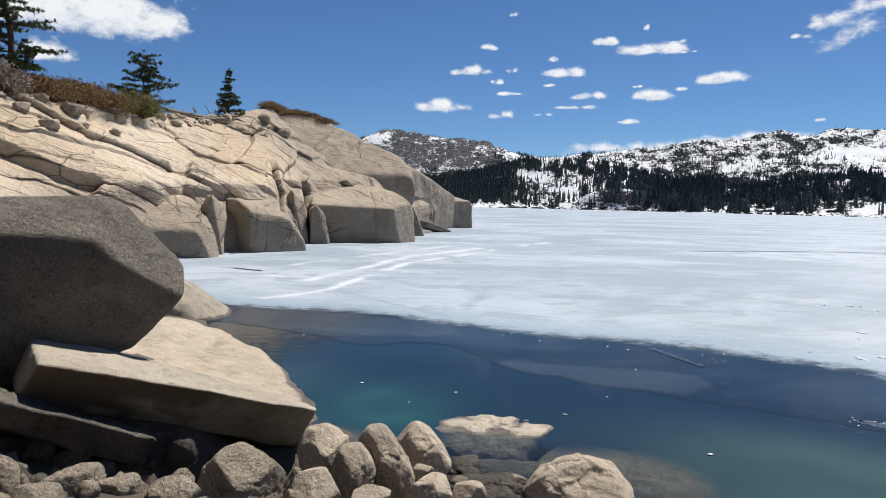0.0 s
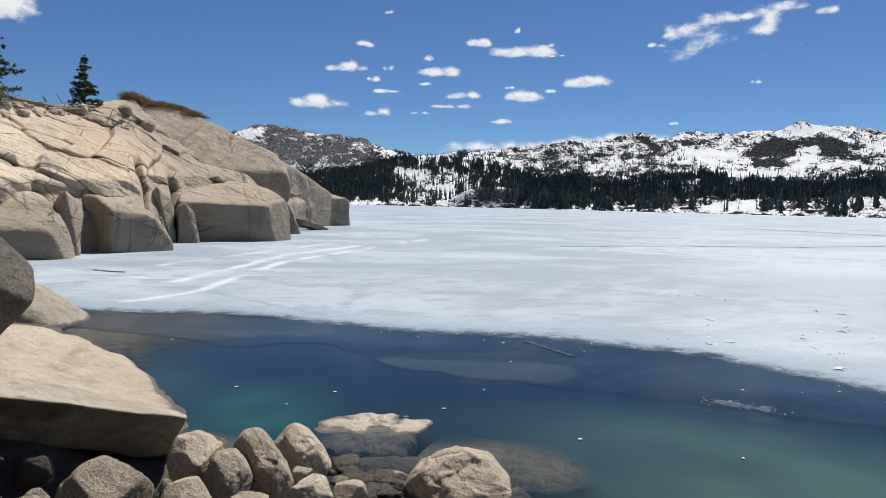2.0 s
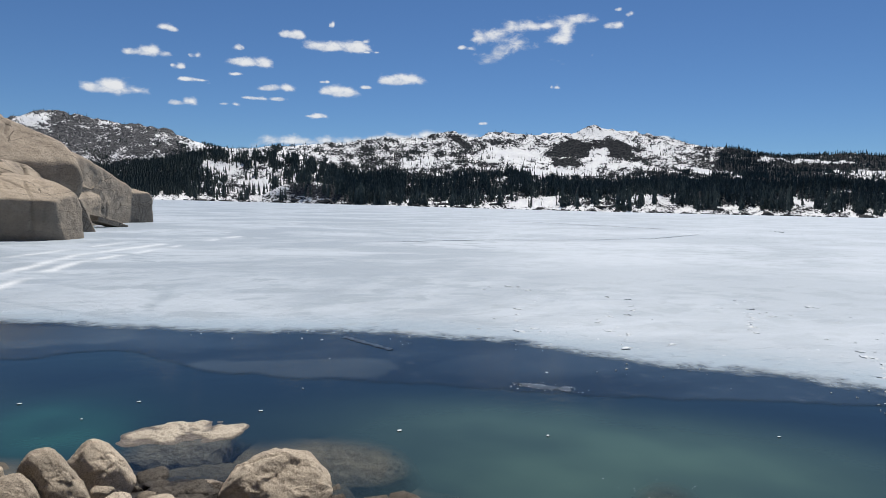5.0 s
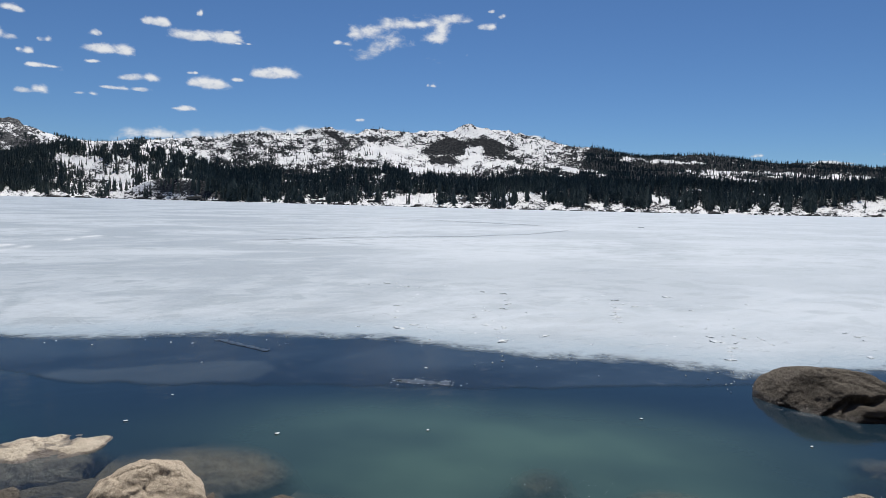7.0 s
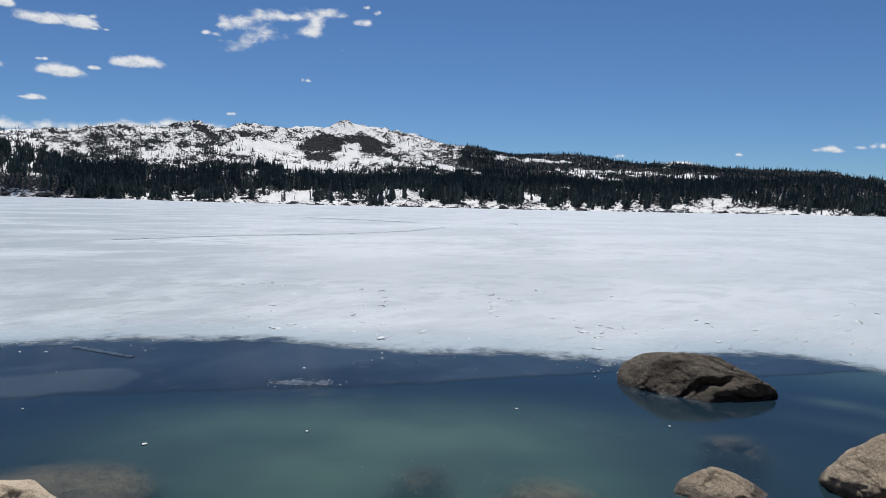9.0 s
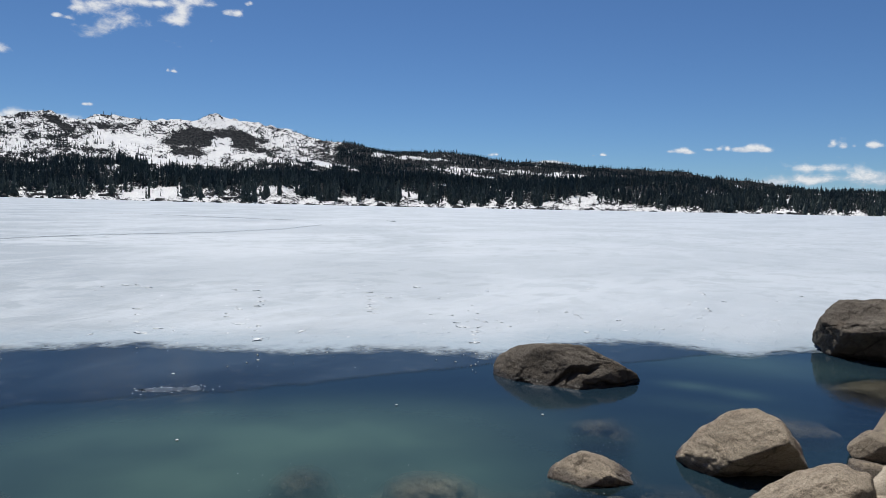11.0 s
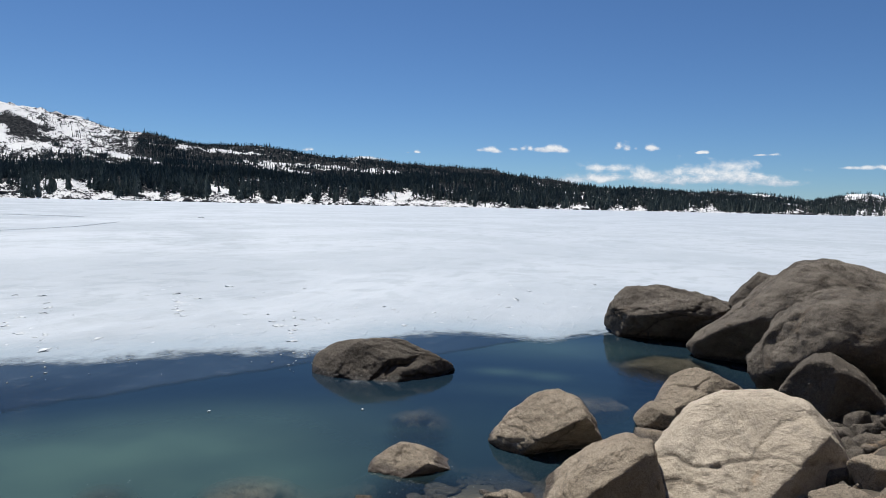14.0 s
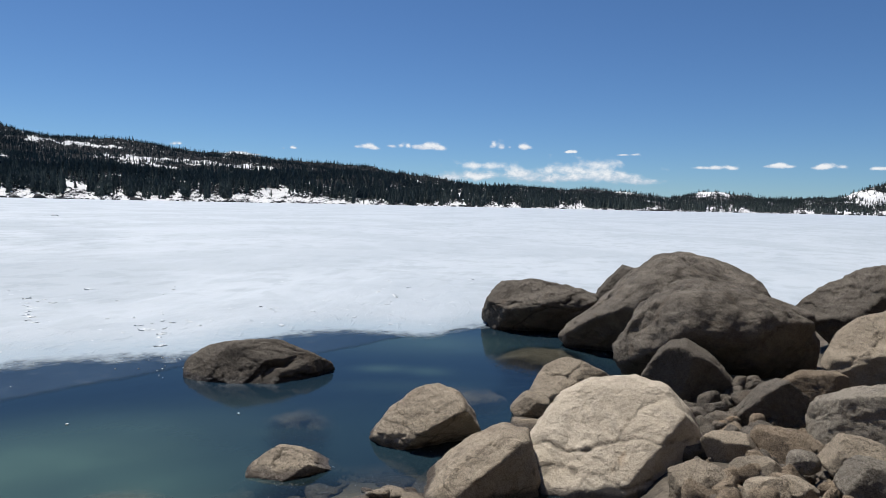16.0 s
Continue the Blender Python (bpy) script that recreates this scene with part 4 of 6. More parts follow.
def headland():
    idx = np.arange(len(BASE))
    cx, cy = [curve_of(list(zip(idx, BASE[:, k]))) for k in (0, 1)]
    tx, ty, tz = [curve_of(list(zip(idx, CREST[:, k]))) for k in (0, 1, 2)]
    hf = curve_of(list(zip(idx, FACE)))
    s, v = [q.ravel() for q in np.meshgrid(np.linspace(0, len(BASE) - 1, NS), np.linspace(0, 1, NV), indexing="ij")]
    b = np.stack([cx(s), cy(s)], -1)
    t = np.stack([tx(s), ty(s)], -1)
    face, top = hf(s), tz(s)
    vf = 0.22
    q = np.clip((v - vf) / (0.88 - vf), 0, 1)
    over = np.clip((v - 0.88) / 0.12, 0, 1)
    up = np.clip(v / vf, 0, 1)
    z = -0.6 + (face + 0.6) * (1 - (1 - up) ** 1.4) + (top - face) * (q ** 0.92) - 3.0 * over ** 2
    inward = 0.08 * up ** 3 + 0.92 * q + over * 0.5
    xy = b + (t - b) * inward[:, None]
    p3 = np.stack([xy[:, 0], xy[:, 1], z], -1)
    crack = np.zeros_like(s)
    push = np.zeros_like(s)
    on = ease(0.2, 0.3, v) * (1 - over)
    # exfoliating sheets cut by cross joints: flat blocks, each with its own set-back and tilt, and dark gaps between
    zero = np.zeros(len(s), np.int64)
    for k1, k2, m1, m2, amp, gap, wob, cross, seed in ((2.9, 0.80, 0.95, -0.62, 0.42, 0.012, 0.55, 0.4, 61), (7.6, 1.9, 1.2, -0.9, 0.12, 0.012, 0.9, 0.3, 62), (13.0, 3.4, 1.2, -0.9, 0.012, 0.02, 1.2, 0.0, 63)):
        c = k1 * v + k2 * s + wob * fbm(p3 * 0.11 + seed, 3, seed)
        d = m1 * v * 2 + m2 * s + 0.35 * fbm(p3 * 0.15 + seed + 5, 2, seed + 1) + 0.5 * hash3(np.floor(c).astype(np.int64), zero, zero, seed + 4)
        ci, di = np.floor(c).astype(np.int64), np.floor(d).astype(np.int64)
        fr, fd = c - ci, d - di

        def sheet_at(cc, dd, f, g):
            """How far a sheet stands out: its set-back, tilt and bulge."""
            lift, tilt, turn = hash3(cc, dd, zero, seed), 0.5 + 0.5 * hash3(cc, dd, zero + 1, seed), hash3(cc, dd, zero + 2, seed)
            round_off = 0.28 * (1 - np.abs(2 * np.clip(f, 0, 1) - 1) ** 5) * (1 - cross * np.abs(2 * np.clip(g, 0, 1) - 1) ** 7)
            return 0.7 * lift + 0.9 * tilt * (0.5 - f) + 0.7 * cross * turn * (g - 0.5) + round_off

        w1, w2 = ease(0.90, 1.0, fr), ease(0.93, 1.0, fd) * (cross > 0)
        here = sheet_at(ci, di, fr, fd) * (1 - w1) + sheet_at(ci + 1, di, fr - 1, fd) * w1
        beside = sheet_at(ci, di + 1, fr, fd - 1) * (1 - w1) + sheet_at(ci + 1, di + 1, fr - 1, fd - 1) * w1
        push += amp * (here * (1 - w2) + beside * w2) * on
        lift = hash3(ci, di, zero, seed)
        g1 = np.exp(-(np.minimum(np.abs(fr - 0.93), fr + 0.07) / gap) ** 2)
        shown = ease(0.2, 0.6, hash3(ci, di, zero + 3, seed))
        g2 = np.exp(-(np.abs(fd - 0.95) / (gap * 0.8)) ** 2) * shown * cross
        push -= amp * 0.5 * np.maximum(g1 * (0.35 + 0.65 * ease(-0.4, 0.3, lift)), g2) * on
        crack += 1.1 * np.maximum(g1 * ease(-0.7, 0.1, lift), g2) * on
    for at, wide, deep, fade, lean in ((2.02, 0.04, 0.9, 0.40, 0.25), (3.55, 0.06, 1.2, 0.50, 0.5), (4.2, 0.04, 0.8, 0.4, -0.1), (5.5, 0.04, 0.8, 0.6, 0.4), (6.5, 0.03, 0.6, 0.8, 0.1)):
        w = np.exp(-((s - at - lean * np.maximum(v - 0.3, 0)) / wide) ** 2) * ease(fade, fade * 0.6, v)
        push -= deep * w
        crack += 0.5 * w
    push += 0.14 * fbm(p3 * 0.22, 3, 64) * (1 - over) + 0.05 * fbm(p3 * 1.1, 5, 65, 0.6)
    nrm = np.stack([0.6 + 0 * s, -0.45 + 0 * s, 0.1 + 0.8 * ease(0.2, 0.4, v)], -1)
    nrm /= np.linalg.norm(nrm, axis=1)[:, None]
    calm = (1 - 0.8 * ease(6.4, 6.9, s)) * (1 - 0.55 * ease(0.78, 0.9, v))
    p3 = p3 + nrm * (push * calm)[:, None]
    # the foot stands back behind its blocks, and so does the slope round the great block of the summit
    back = 1.5 * ease(0.36, 0.26, v) * ease(0.8, 1.4, s) * ease(7.0, 6.6, s)
    flat = np.hypot(p3[:, 0], p3[:, 1])
    az, el = np.degrees(np.arctan2(p3[:, 0], p3[:, 1])), np.degrees(np.arctan2(p3[:, 2] - EYE, flat))
    hollow = ease(0, 0.35, el - np.interp(az, SADDLE[0], SADDLE[1])) * ease(-13.9, -13.2, az) * ease(-3.2, -3.9, az)
    p3[:, :2] += p3[:, :2] / flat[:, None] * (back + 9.0 * hollow)[:, None]
    me = mesh_of("granite_headland", p3, grid_faces(NS, NV)[:, ::-1])
    give(me, "crack", np.clip(crack * 1.3, 0, 0.95))
    return me, p3.reshape(NS, NV, 3)


head_me, head_p = headland()
head = put("granite_headland", head_me, M_CLIFF, label="tan fractured granite headland with grey water-stained foot", category="cliff", kind="structure")


COARSE = head_p[::3, ::3].reshape(-1, 3)


def seat(x, y, z):
    """Where the line of sight to a place meets the rock, and how much farther off that is."""
    for f in np.arange(0.86, 1.32, 0.02):
        d = (COARSE[:, 0] - x * f) ** 2 + (COARSE[:, 1] - y * f) ** 2
        k = np.argpartition(d, 5)[:5]
        if d[k].min() < 1.0 and COARSE[k, 2].mean() >= EYE + (z - EYE) * f - 0.05:
            return x * f, y * f, float(COARSE[k, 2].mean()), f
    return x, y, z, 1.0


def block(at, az, half, outline, seed, planes=(), tilt=(0, 0), crack=0.03, wob=0.032, edge=30):
    me = stone_mesh("rock_block", half, seed, outline=outline, depth=20, cuts=0, edge=edge, joint=(3.0, 0.3, 0.5), bend=0.035, sub=6, wob=wob, grain=0.010, gap=0.022, flake=0.03, crack=crack, stain=0.32, planes=planes)
    return put("rock_block", me, M_CLIFF, head, m=pose(*at, tilt[0], tilt[1], -az))


# the end of the point: a pillar and a long wall
block((1.05, 76.3, 1.5), -38, (1.5, 1.6, 2.1), [(-1.0, 1.0), (0.23, 0.92), (0.94, 0.70), (1.0, -0.89), (-0.99, -1.0)], 201, ((0.75, 0, 0.66, 0.94), (0.0, -0.2, 1.0, 0.9)))
block((-3.5, 69.2, 3.25), -66, (6.9, 2.1, 3.75), [(-1.0, 1.0), (-0.9, 1.0), (1.0, 0.05), (1.0, -1.0), (-1.0, -1.0)], 202, ((0.0, -0.35, 0.9, 0.98),), crack=0.05)
# the great block of the summit: a sunlit back, a steep face and an overhang
top_block = block((-9.6, 63.0, 5.75), -14, (6.4, 4.6, 5.3), [(-1.0, 0.4), (-0.85, 0.90), (-0.62, 1.0), (-0.15, 0.85), (0.33, 0.56), (0.85, 0.16), (1.0, -0.46), (0.87, -0.83), (0.34, -0.9), (-0.77, -0.3)],
      203, ((0.0, -0.52, 0.85, 0.40), (-0.55, -0.72, -0.42, 0.74)), wob=0.03)
summit = np.array([tuple(top_block.matrix_basis @ q.co) for q in top_block.data.vertices])
# the broad block below it
block((-5.6, 46.9, 1.75), -12, (3.5, 3.6, 2.2), [(-1.0, -1.0), (-0.98, 0.45), (-0.8, 0.85), (0.10, 1.0), (0.71, 0.75), (0.95, 0.25), (1.0, -0.9), (0.12, -1.0)], 204,
      ((0.05, -0.36, 0.92, 0.60), (0.8, -0.6, 0.1, 1.0)), wob=0.03)
block((-7.65, 42.4, 1.05), -16, (0.66, 0.9, 1.3), [(-1.0, -0.95), (-0.85, 0.8), (-0.4, 1.0), (0.5, 0.6), (1.0, -1.0)], 205, ((0.6, -0.7, 0.3, 0.88),), edge=30)
block((-9.1, 42.2, 1.5), -14, (0.82, 1.3, 1.72), [(-1.0, -0.88), (-0.82, 0.75), (-0.25, 1.0), (0.71, 0.56), (1.0, -1.0)], 206, ((-0.6, -0.8, 0.1, 0.9), (0.6, -0.75, 0.3, 0.88)), edge=34)
block((-8.45, 39.8, 0.55), -14, (0.34, 0.8, 1.0), [(-1.0, -1.0), (-0.9, 0.9), (-0.3, 1.0), (0.8, -0.1), (1.0, -1.0)], 212, ((0.5, -0.8, 0.2, 0.9),), crack=0.0, edge=30)
block((-2.75, 55.0, 1.1), -30, (0.85, 1.3, 1.3), [(-0.95, -1.0), (-1.0, 0.9), (-0.5, 1.0), (0.45, 0.5), (1.0, -0.91)], 207, ((0.6, -0.7, 0.4, 0.84),), edge=26)
# a split block with one face in the dark
block((-9.15, 35.4, 0.98), -44, (1.62, 1.5, 1.72), [(-1.0, -1.0), (-1.0, 0.85), (-0.9, 1.0), (0.55, 0.62), (0.97, 0.20), (1.0, -0.84), (-0.29, -1.0)], 208,
      ((0.15, -0.30, 0.94, 0.74), (0.62, -0.45, 0.62, 0.86)), crack=0.035, edge=24)
block((-12.0, 31.6, 0.95), -22, (1.75, 2.4, 1.9), [(-1.0, -0.44), (-0.9, 0.55), (-0.3, 1.0), (0.3, 0.85), (0.72, 0.3), (1.0, -0.8), (0.9, -1.0), (-0.78, -1.0)], 209,
      ((0.05, -0.5, 0.85, 0.66), (0.75, -0.5, 0.4, 0.84)), wob=0.04, edge=22, crack=0.02)
block((-11.0, 32.9, 1.27), -24, (0.5, 1.4, 1.5), [(-1.0, -0.99), (-0.8, 0.66), (-0.25, 1.0), (0.67, 0.72), (1.0, 0.07), (0.77, -1.0)], 210, ((0.6, -0.75, 0.3, 0.88),), edge=26)
block((-0.9, 63.0, 0.45), -40, (1.5, 0.8, 0.30), [(-1, 1), (1, 0.2), (1, -1), (-1, -1)], 211, ((0.0, -0.28, 1.0, 0.80),), tilt=(0, 14), crack=0.0)

# ---- boulders of the shore ----
G_SHORE = "boulders along the shore"
L_DARK = "large rounded brown-grey granite boulder on the shore"
L_LIT = "pale tan granite boulder at the water's edge"


def shore_boulder(at, az, half, outline, seed, material, label, **more):
    shape = dict(sub=6, depth=3.2, cuts=9, deep=0.90, wob=0.045, grain=0.026, edge=50, flake=0.04, ledges=6)
    if half[0] < 1.0:
        shape = dict(sub=6 if half[0] > 0.4 else 5, depth=5.5, cuts=11, deep=0.80, wob=0.03, grain=0.018, edge=80, flake=0.05)
    shape.update(more)
    stone("boulder", at, az, half, seed, material, label, group=G_SHORE, outline=outline, **shape)


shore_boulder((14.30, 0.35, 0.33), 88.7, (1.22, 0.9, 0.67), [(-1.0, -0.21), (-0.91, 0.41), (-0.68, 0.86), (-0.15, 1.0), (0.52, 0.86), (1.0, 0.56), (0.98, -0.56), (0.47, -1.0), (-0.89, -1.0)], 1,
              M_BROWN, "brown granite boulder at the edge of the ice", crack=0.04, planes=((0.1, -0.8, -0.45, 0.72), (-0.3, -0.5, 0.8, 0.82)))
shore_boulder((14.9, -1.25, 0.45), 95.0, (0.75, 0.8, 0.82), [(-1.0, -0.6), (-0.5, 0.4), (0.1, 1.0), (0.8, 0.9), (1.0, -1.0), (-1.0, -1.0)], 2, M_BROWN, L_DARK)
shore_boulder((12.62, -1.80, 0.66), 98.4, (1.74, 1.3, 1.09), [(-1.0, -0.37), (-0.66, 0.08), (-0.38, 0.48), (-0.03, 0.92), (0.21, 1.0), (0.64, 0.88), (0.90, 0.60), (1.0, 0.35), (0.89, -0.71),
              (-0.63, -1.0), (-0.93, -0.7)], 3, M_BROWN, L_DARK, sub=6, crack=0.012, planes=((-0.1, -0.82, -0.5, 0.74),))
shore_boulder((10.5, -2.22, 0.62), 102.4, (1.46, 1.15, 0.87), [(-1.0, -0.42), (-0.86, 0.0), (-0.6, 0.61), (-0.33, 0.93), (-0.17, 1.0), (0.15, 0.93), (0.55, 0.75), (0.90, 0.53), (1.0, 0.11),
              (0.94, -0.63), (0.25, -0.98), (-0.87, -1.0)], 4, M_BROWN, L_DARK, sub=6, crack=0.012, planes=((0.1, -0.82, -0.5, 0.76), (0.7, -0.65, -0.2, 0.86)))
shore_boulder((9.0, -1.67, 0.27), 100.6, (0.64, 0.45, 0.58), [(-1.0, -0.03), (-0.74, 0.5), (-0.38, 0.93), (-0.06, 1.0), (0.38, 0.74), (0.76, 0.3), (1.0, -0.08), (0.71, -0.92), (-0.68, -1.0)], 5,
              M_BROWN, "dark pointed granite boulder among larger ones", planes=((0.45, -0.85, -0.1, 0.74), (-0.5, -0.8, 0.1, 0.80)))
shore_boulder((8.55, -0.21, 0.19), 91.4, (0.52, 0.42, 0.46), [(-1.0, -0.07), (-0.75, 0.57), (-0.35, 0.91), (0.25, 1.0), (0.85, 0.7), (1.0, 0.26), (0.71, -0.85), (-0.9, -1.0)], 6, M_SHORE, L_LIT, planes=((-0.4, -0.4, 0.8, 0.72), (0.6, -0.78, 0.05, 0.7)))
shore_boulder((8.15, 0.26, 0.07), 88.3, (0.25, 0.24, 0.2), [(-1.0, 0.3), (-0.2, 1.0), (0.9, 0.8), (1.0, -1.0), (-0.9, -1.0)], 7, M_SHORE, L_LIT)
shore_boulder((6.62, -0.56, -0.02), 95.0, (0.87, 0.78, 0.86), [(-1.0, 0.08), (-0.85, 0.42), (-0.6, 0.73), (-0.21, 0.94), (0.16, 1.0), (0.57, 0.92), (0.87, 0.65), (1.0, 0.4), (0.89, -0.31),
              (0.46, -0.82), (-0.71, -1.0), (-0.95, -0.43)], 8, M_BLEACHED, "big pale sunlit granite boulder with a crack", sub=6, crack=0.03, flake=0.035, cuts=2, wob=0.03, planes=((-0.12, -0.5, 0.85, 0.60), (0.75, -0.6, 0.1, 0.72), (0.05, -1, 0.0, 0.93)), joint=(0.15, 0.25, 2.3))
shore_boulder((5.96, 0.70, -0.04), 83.2, (0.61, 0.5, 0.55), [(-1.0, -0.3), (-0.55, 0.22), (0.0, 0.74), (0.5, 1.0), (0.86, 0.87), (1.0, 0.29), (0.96, -0.91), (-0.91, -1.0)], 9, M_SHORE, L_LIT, sub=6, planes=((-0.3, -0.42, 0.82, 0.74), (0.5, -0.85, 0.05, 0.78)))
shore_boulder((7.06, 1.31, 0.055), 79.6, (0.61, 0.45, 0.49), [(-1.0, -0.14), (-0.66, 0.47), (-0.21, 0.9), (0.18, 1.0), (0.59, 0.87), (0.8, 0.51), (1.0, 0.09), (0.77, -0.66), (-0.03, -1.0),
              (-0.74, -0.63)], 10, M_SHORE, "tan granite boulder standing in shallow water", crack=0.03, sub=6, planes=((-0.45, -0.4, 0.78, 0.66), (0.48, -0.66, -0.58, 0.40)))
shore_boulder((6.0, 2.37, -0.04), 68.6, (0.48, 0.34, 0.28), [(-1.0, -0.05), (-0.83, 0.62), (-0.33, 1.0), (0.01, 0.73), (0.83, 0.37), (1.0, -0.05), (0.67, -0.95), (-0.66, -1.0)], 11, M_SHORE,
              "small split granite boulder in shallow water", crack=0.06, planes=((-0.25, -0.5, 0.82, 0.66), (0.55, -0.8, 0.15, 0.7)))
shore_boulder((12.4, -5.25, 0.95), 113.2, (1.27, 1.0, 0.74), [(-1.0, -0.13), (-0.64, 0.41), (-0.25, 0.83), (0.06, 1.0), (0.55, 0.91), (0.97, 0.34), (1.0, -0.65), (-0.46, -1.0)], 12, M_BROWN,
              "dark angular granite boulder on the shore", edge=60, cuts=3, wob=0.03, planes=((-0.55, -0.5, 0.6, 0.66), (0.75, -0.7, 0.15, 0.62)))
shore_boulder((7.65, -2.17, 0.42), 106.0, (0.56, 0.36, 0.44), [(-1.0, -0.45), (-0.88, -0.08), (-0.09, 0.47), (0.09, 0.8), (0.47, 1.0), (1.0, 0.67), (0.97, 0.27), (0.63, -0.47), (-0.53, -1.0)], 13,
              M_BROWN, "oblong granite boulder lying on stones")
shore_boulder((8.75, -3.9, 0.80), 114.2, (0.77, 0.6, 0.6), [(-1.0, -0.35), (-0.79, 0.41), (-0.49, 0.74), (0.09, 1.0), (0.8, 0.88), (1.0, -0.61), (-0.65, -1.0)], 14, M_SHORE,
              "grey granite boulder on the shore", planes=((-0.3, -0.45, 0.8, 0.70),))
shore_boulder((6.95, -2.99, 0.52), 113.4, (0.6, 0.45, 0.42), [(-1.0, -0.1), (-0.91, 0.32), (-0.43, 0.67), (0.35, 1.0), (0.94, 0.9), (1.0, -0.43), (-0.61, -1.0)], 15, M_GREY,
              "grey granite boulder on the shore")
shore_boulder((9.16, 4.1, 0.02), 65.8, (1.18, 0.62, 0.48), [(-1.0, 0.38), (-0.8, 0.77), (-0.56, 0.9), (-0.24, 0.98), (0.04, 1.0), (0.58, 0.93), (0.88, 0.62), (1.0, 0.15), (0.78, -0.54), (0.26, -0.6), (-0.8, -0.4)],
              70, M_BROWN, "low craggy brown rock standing in open water", cuts=22, deep=0.72, wob=0.035, grain=0.018, crack=0.05, edge=70, flake=0.10, ledges=4, depth=2.6, planes=((-0.35, -0.75, 0.5, 0.62), (0.4, -0.5, 0.75, 0.66), (0.75, -0.55, 0.2, 0.68)))
shore_boulder((-1.37, 4.63, 0.57), -16.5, (0.32, 0.26, 0.26), [(-1.0, 0.22), (-0.71, 0.87), (-0.3, 1.0), (0.66, 0.91), (1.0, 0.38), (0.9, -0.5), (0.05, -1.0), (-0.89, -0.55)], 31, M_SHORE,
              "grey cracked granite stone below a slab", planes=((0.15, -0.5, 0.8, 0.72), (-0.72, -0.62, 0.25, 0.74), (0.72, -0.66, 0.05, 0.78)), crack=0.06)
shore_boulder((-0.93, 5.45, 0.49), -9.8, (0.22, 0.2, 0.21), [(-1.0, 0.07), (-0.68, 0.85), (0.06, 1.0), (1.0, 0.56), (0.88, -0.47), (-0.24, -1.0), (-0.89, -0.73)], 32, M_TAN, L_LIT, planes=((0.15, -0.5, 0.8, 0.72), (-0.72, -0.62, 0.25, 0.74), (0.72, -0.66, 0.05, 0.78)))
shore_boulder((-0.64, 5.08, 0.49), -7.2, (0.19, 0.17, 0.2), [(-1.0, 0.46), (-0.57, 0.87), (0.29, 1.0), (0.73, 0.41), (1.0, -0.36), (0.53, -1.0), (-0.56, -0.85), (-0.95, -0.08)], 33, M_TAN,
              "angular tan granite stone by the water", planes=((0.15, -0.5, 0.8, 0.72), (-0.72, -0.62, 0.25, 0.74), (0.72, -0.66, 0.05, 0.78)), edge=24, cuts=7)
shore_boulder((-0.41, 5.31, 0.46), -4.4, (0.25, 0.2, 0.3), [(-1.0, 0.52), (-0.63, 0.96), (-0.11, 1.0), (0.25, 0.66), (1.0, -0.47), (0.8, -1.0), (-0.08, -0.99), (-0.7, -0.16)], 34, M_TAN,
              "leaning oblong granite stone by the water", planes=((0.15, -0.5, 0.8, 0.72), (-0.72, -0.62, 0.25, 0.74), (0.72, -0.66, 0.05, 0.78)), edge=20)
shore_boulder((-0.15, 5.84, 0.37), -1.5, (0.28, 0.22, 0.28), [(-1.0, 0.83), (-0.32, 1.0), (0.03, 0.83), (0.64, 0.14), (1.0, -0.55), (0.75, -1.0), (-0.2, -0.84), (-0.82, 0.04)], 35, M_TAN,
              "tan granite stone with a shaded face", planes=((0.15, -0.5, 0.8, 0.72), (-0.72, -0.62, 0.25, 0.74), (0.72, -0.66, 0.05, 0.78)), edge=22)
shore_boulder((1.15, 5.66, 0.08), 11.5, (0.47, 0.36, 0.33), [(-1.0, -0.14), (-0.7, 0.44), (-0.2, 0.87), (0.24, 1.0), (0.59, 0.83), (1.0, 0.18), (0.92, -0.71), (-0.88, -1.0)], 42, M_TAN, L_LIT, planes=((0.1, -0.6, 0.75, 0.78), (-0.85, -0.5, 0.05, 0.74)))

SMALL_RIGHT = [(5.62, -1.19, 0.30, 101.9, 0.31, 0.24, 16), (6.36, -1.60, 0.36, 104.1, 0.28, 0.16, 17), (6.44, -2.05, 0.40, 107.6, 0.29, 0.19, 18), (5.80, -2.36, 0.53, 112.2, 0.29, 0.2, 19),
               (5.18, -2.25, 0.54, 113.5, 0.29, 0.23, 20), (5.12, -1.50, 0.47, 106.3, 0.19, 0.13, 21), (5.80, -1.66, 0.38, 105.9, 0.22, 0.13, 22), (7.9, -2.78, 0.58, 109.5, 0.38, 0.22, 23),
               (7.75, 0.30, 0.0, 87.8, 0.22, 0.1, 24), (5.80, -2.0, 0.50, 109.0, 0.13, 0.1, 25), (5.15, -1.76, 0.53, 108.9, 0.15, 0.08, 26)]
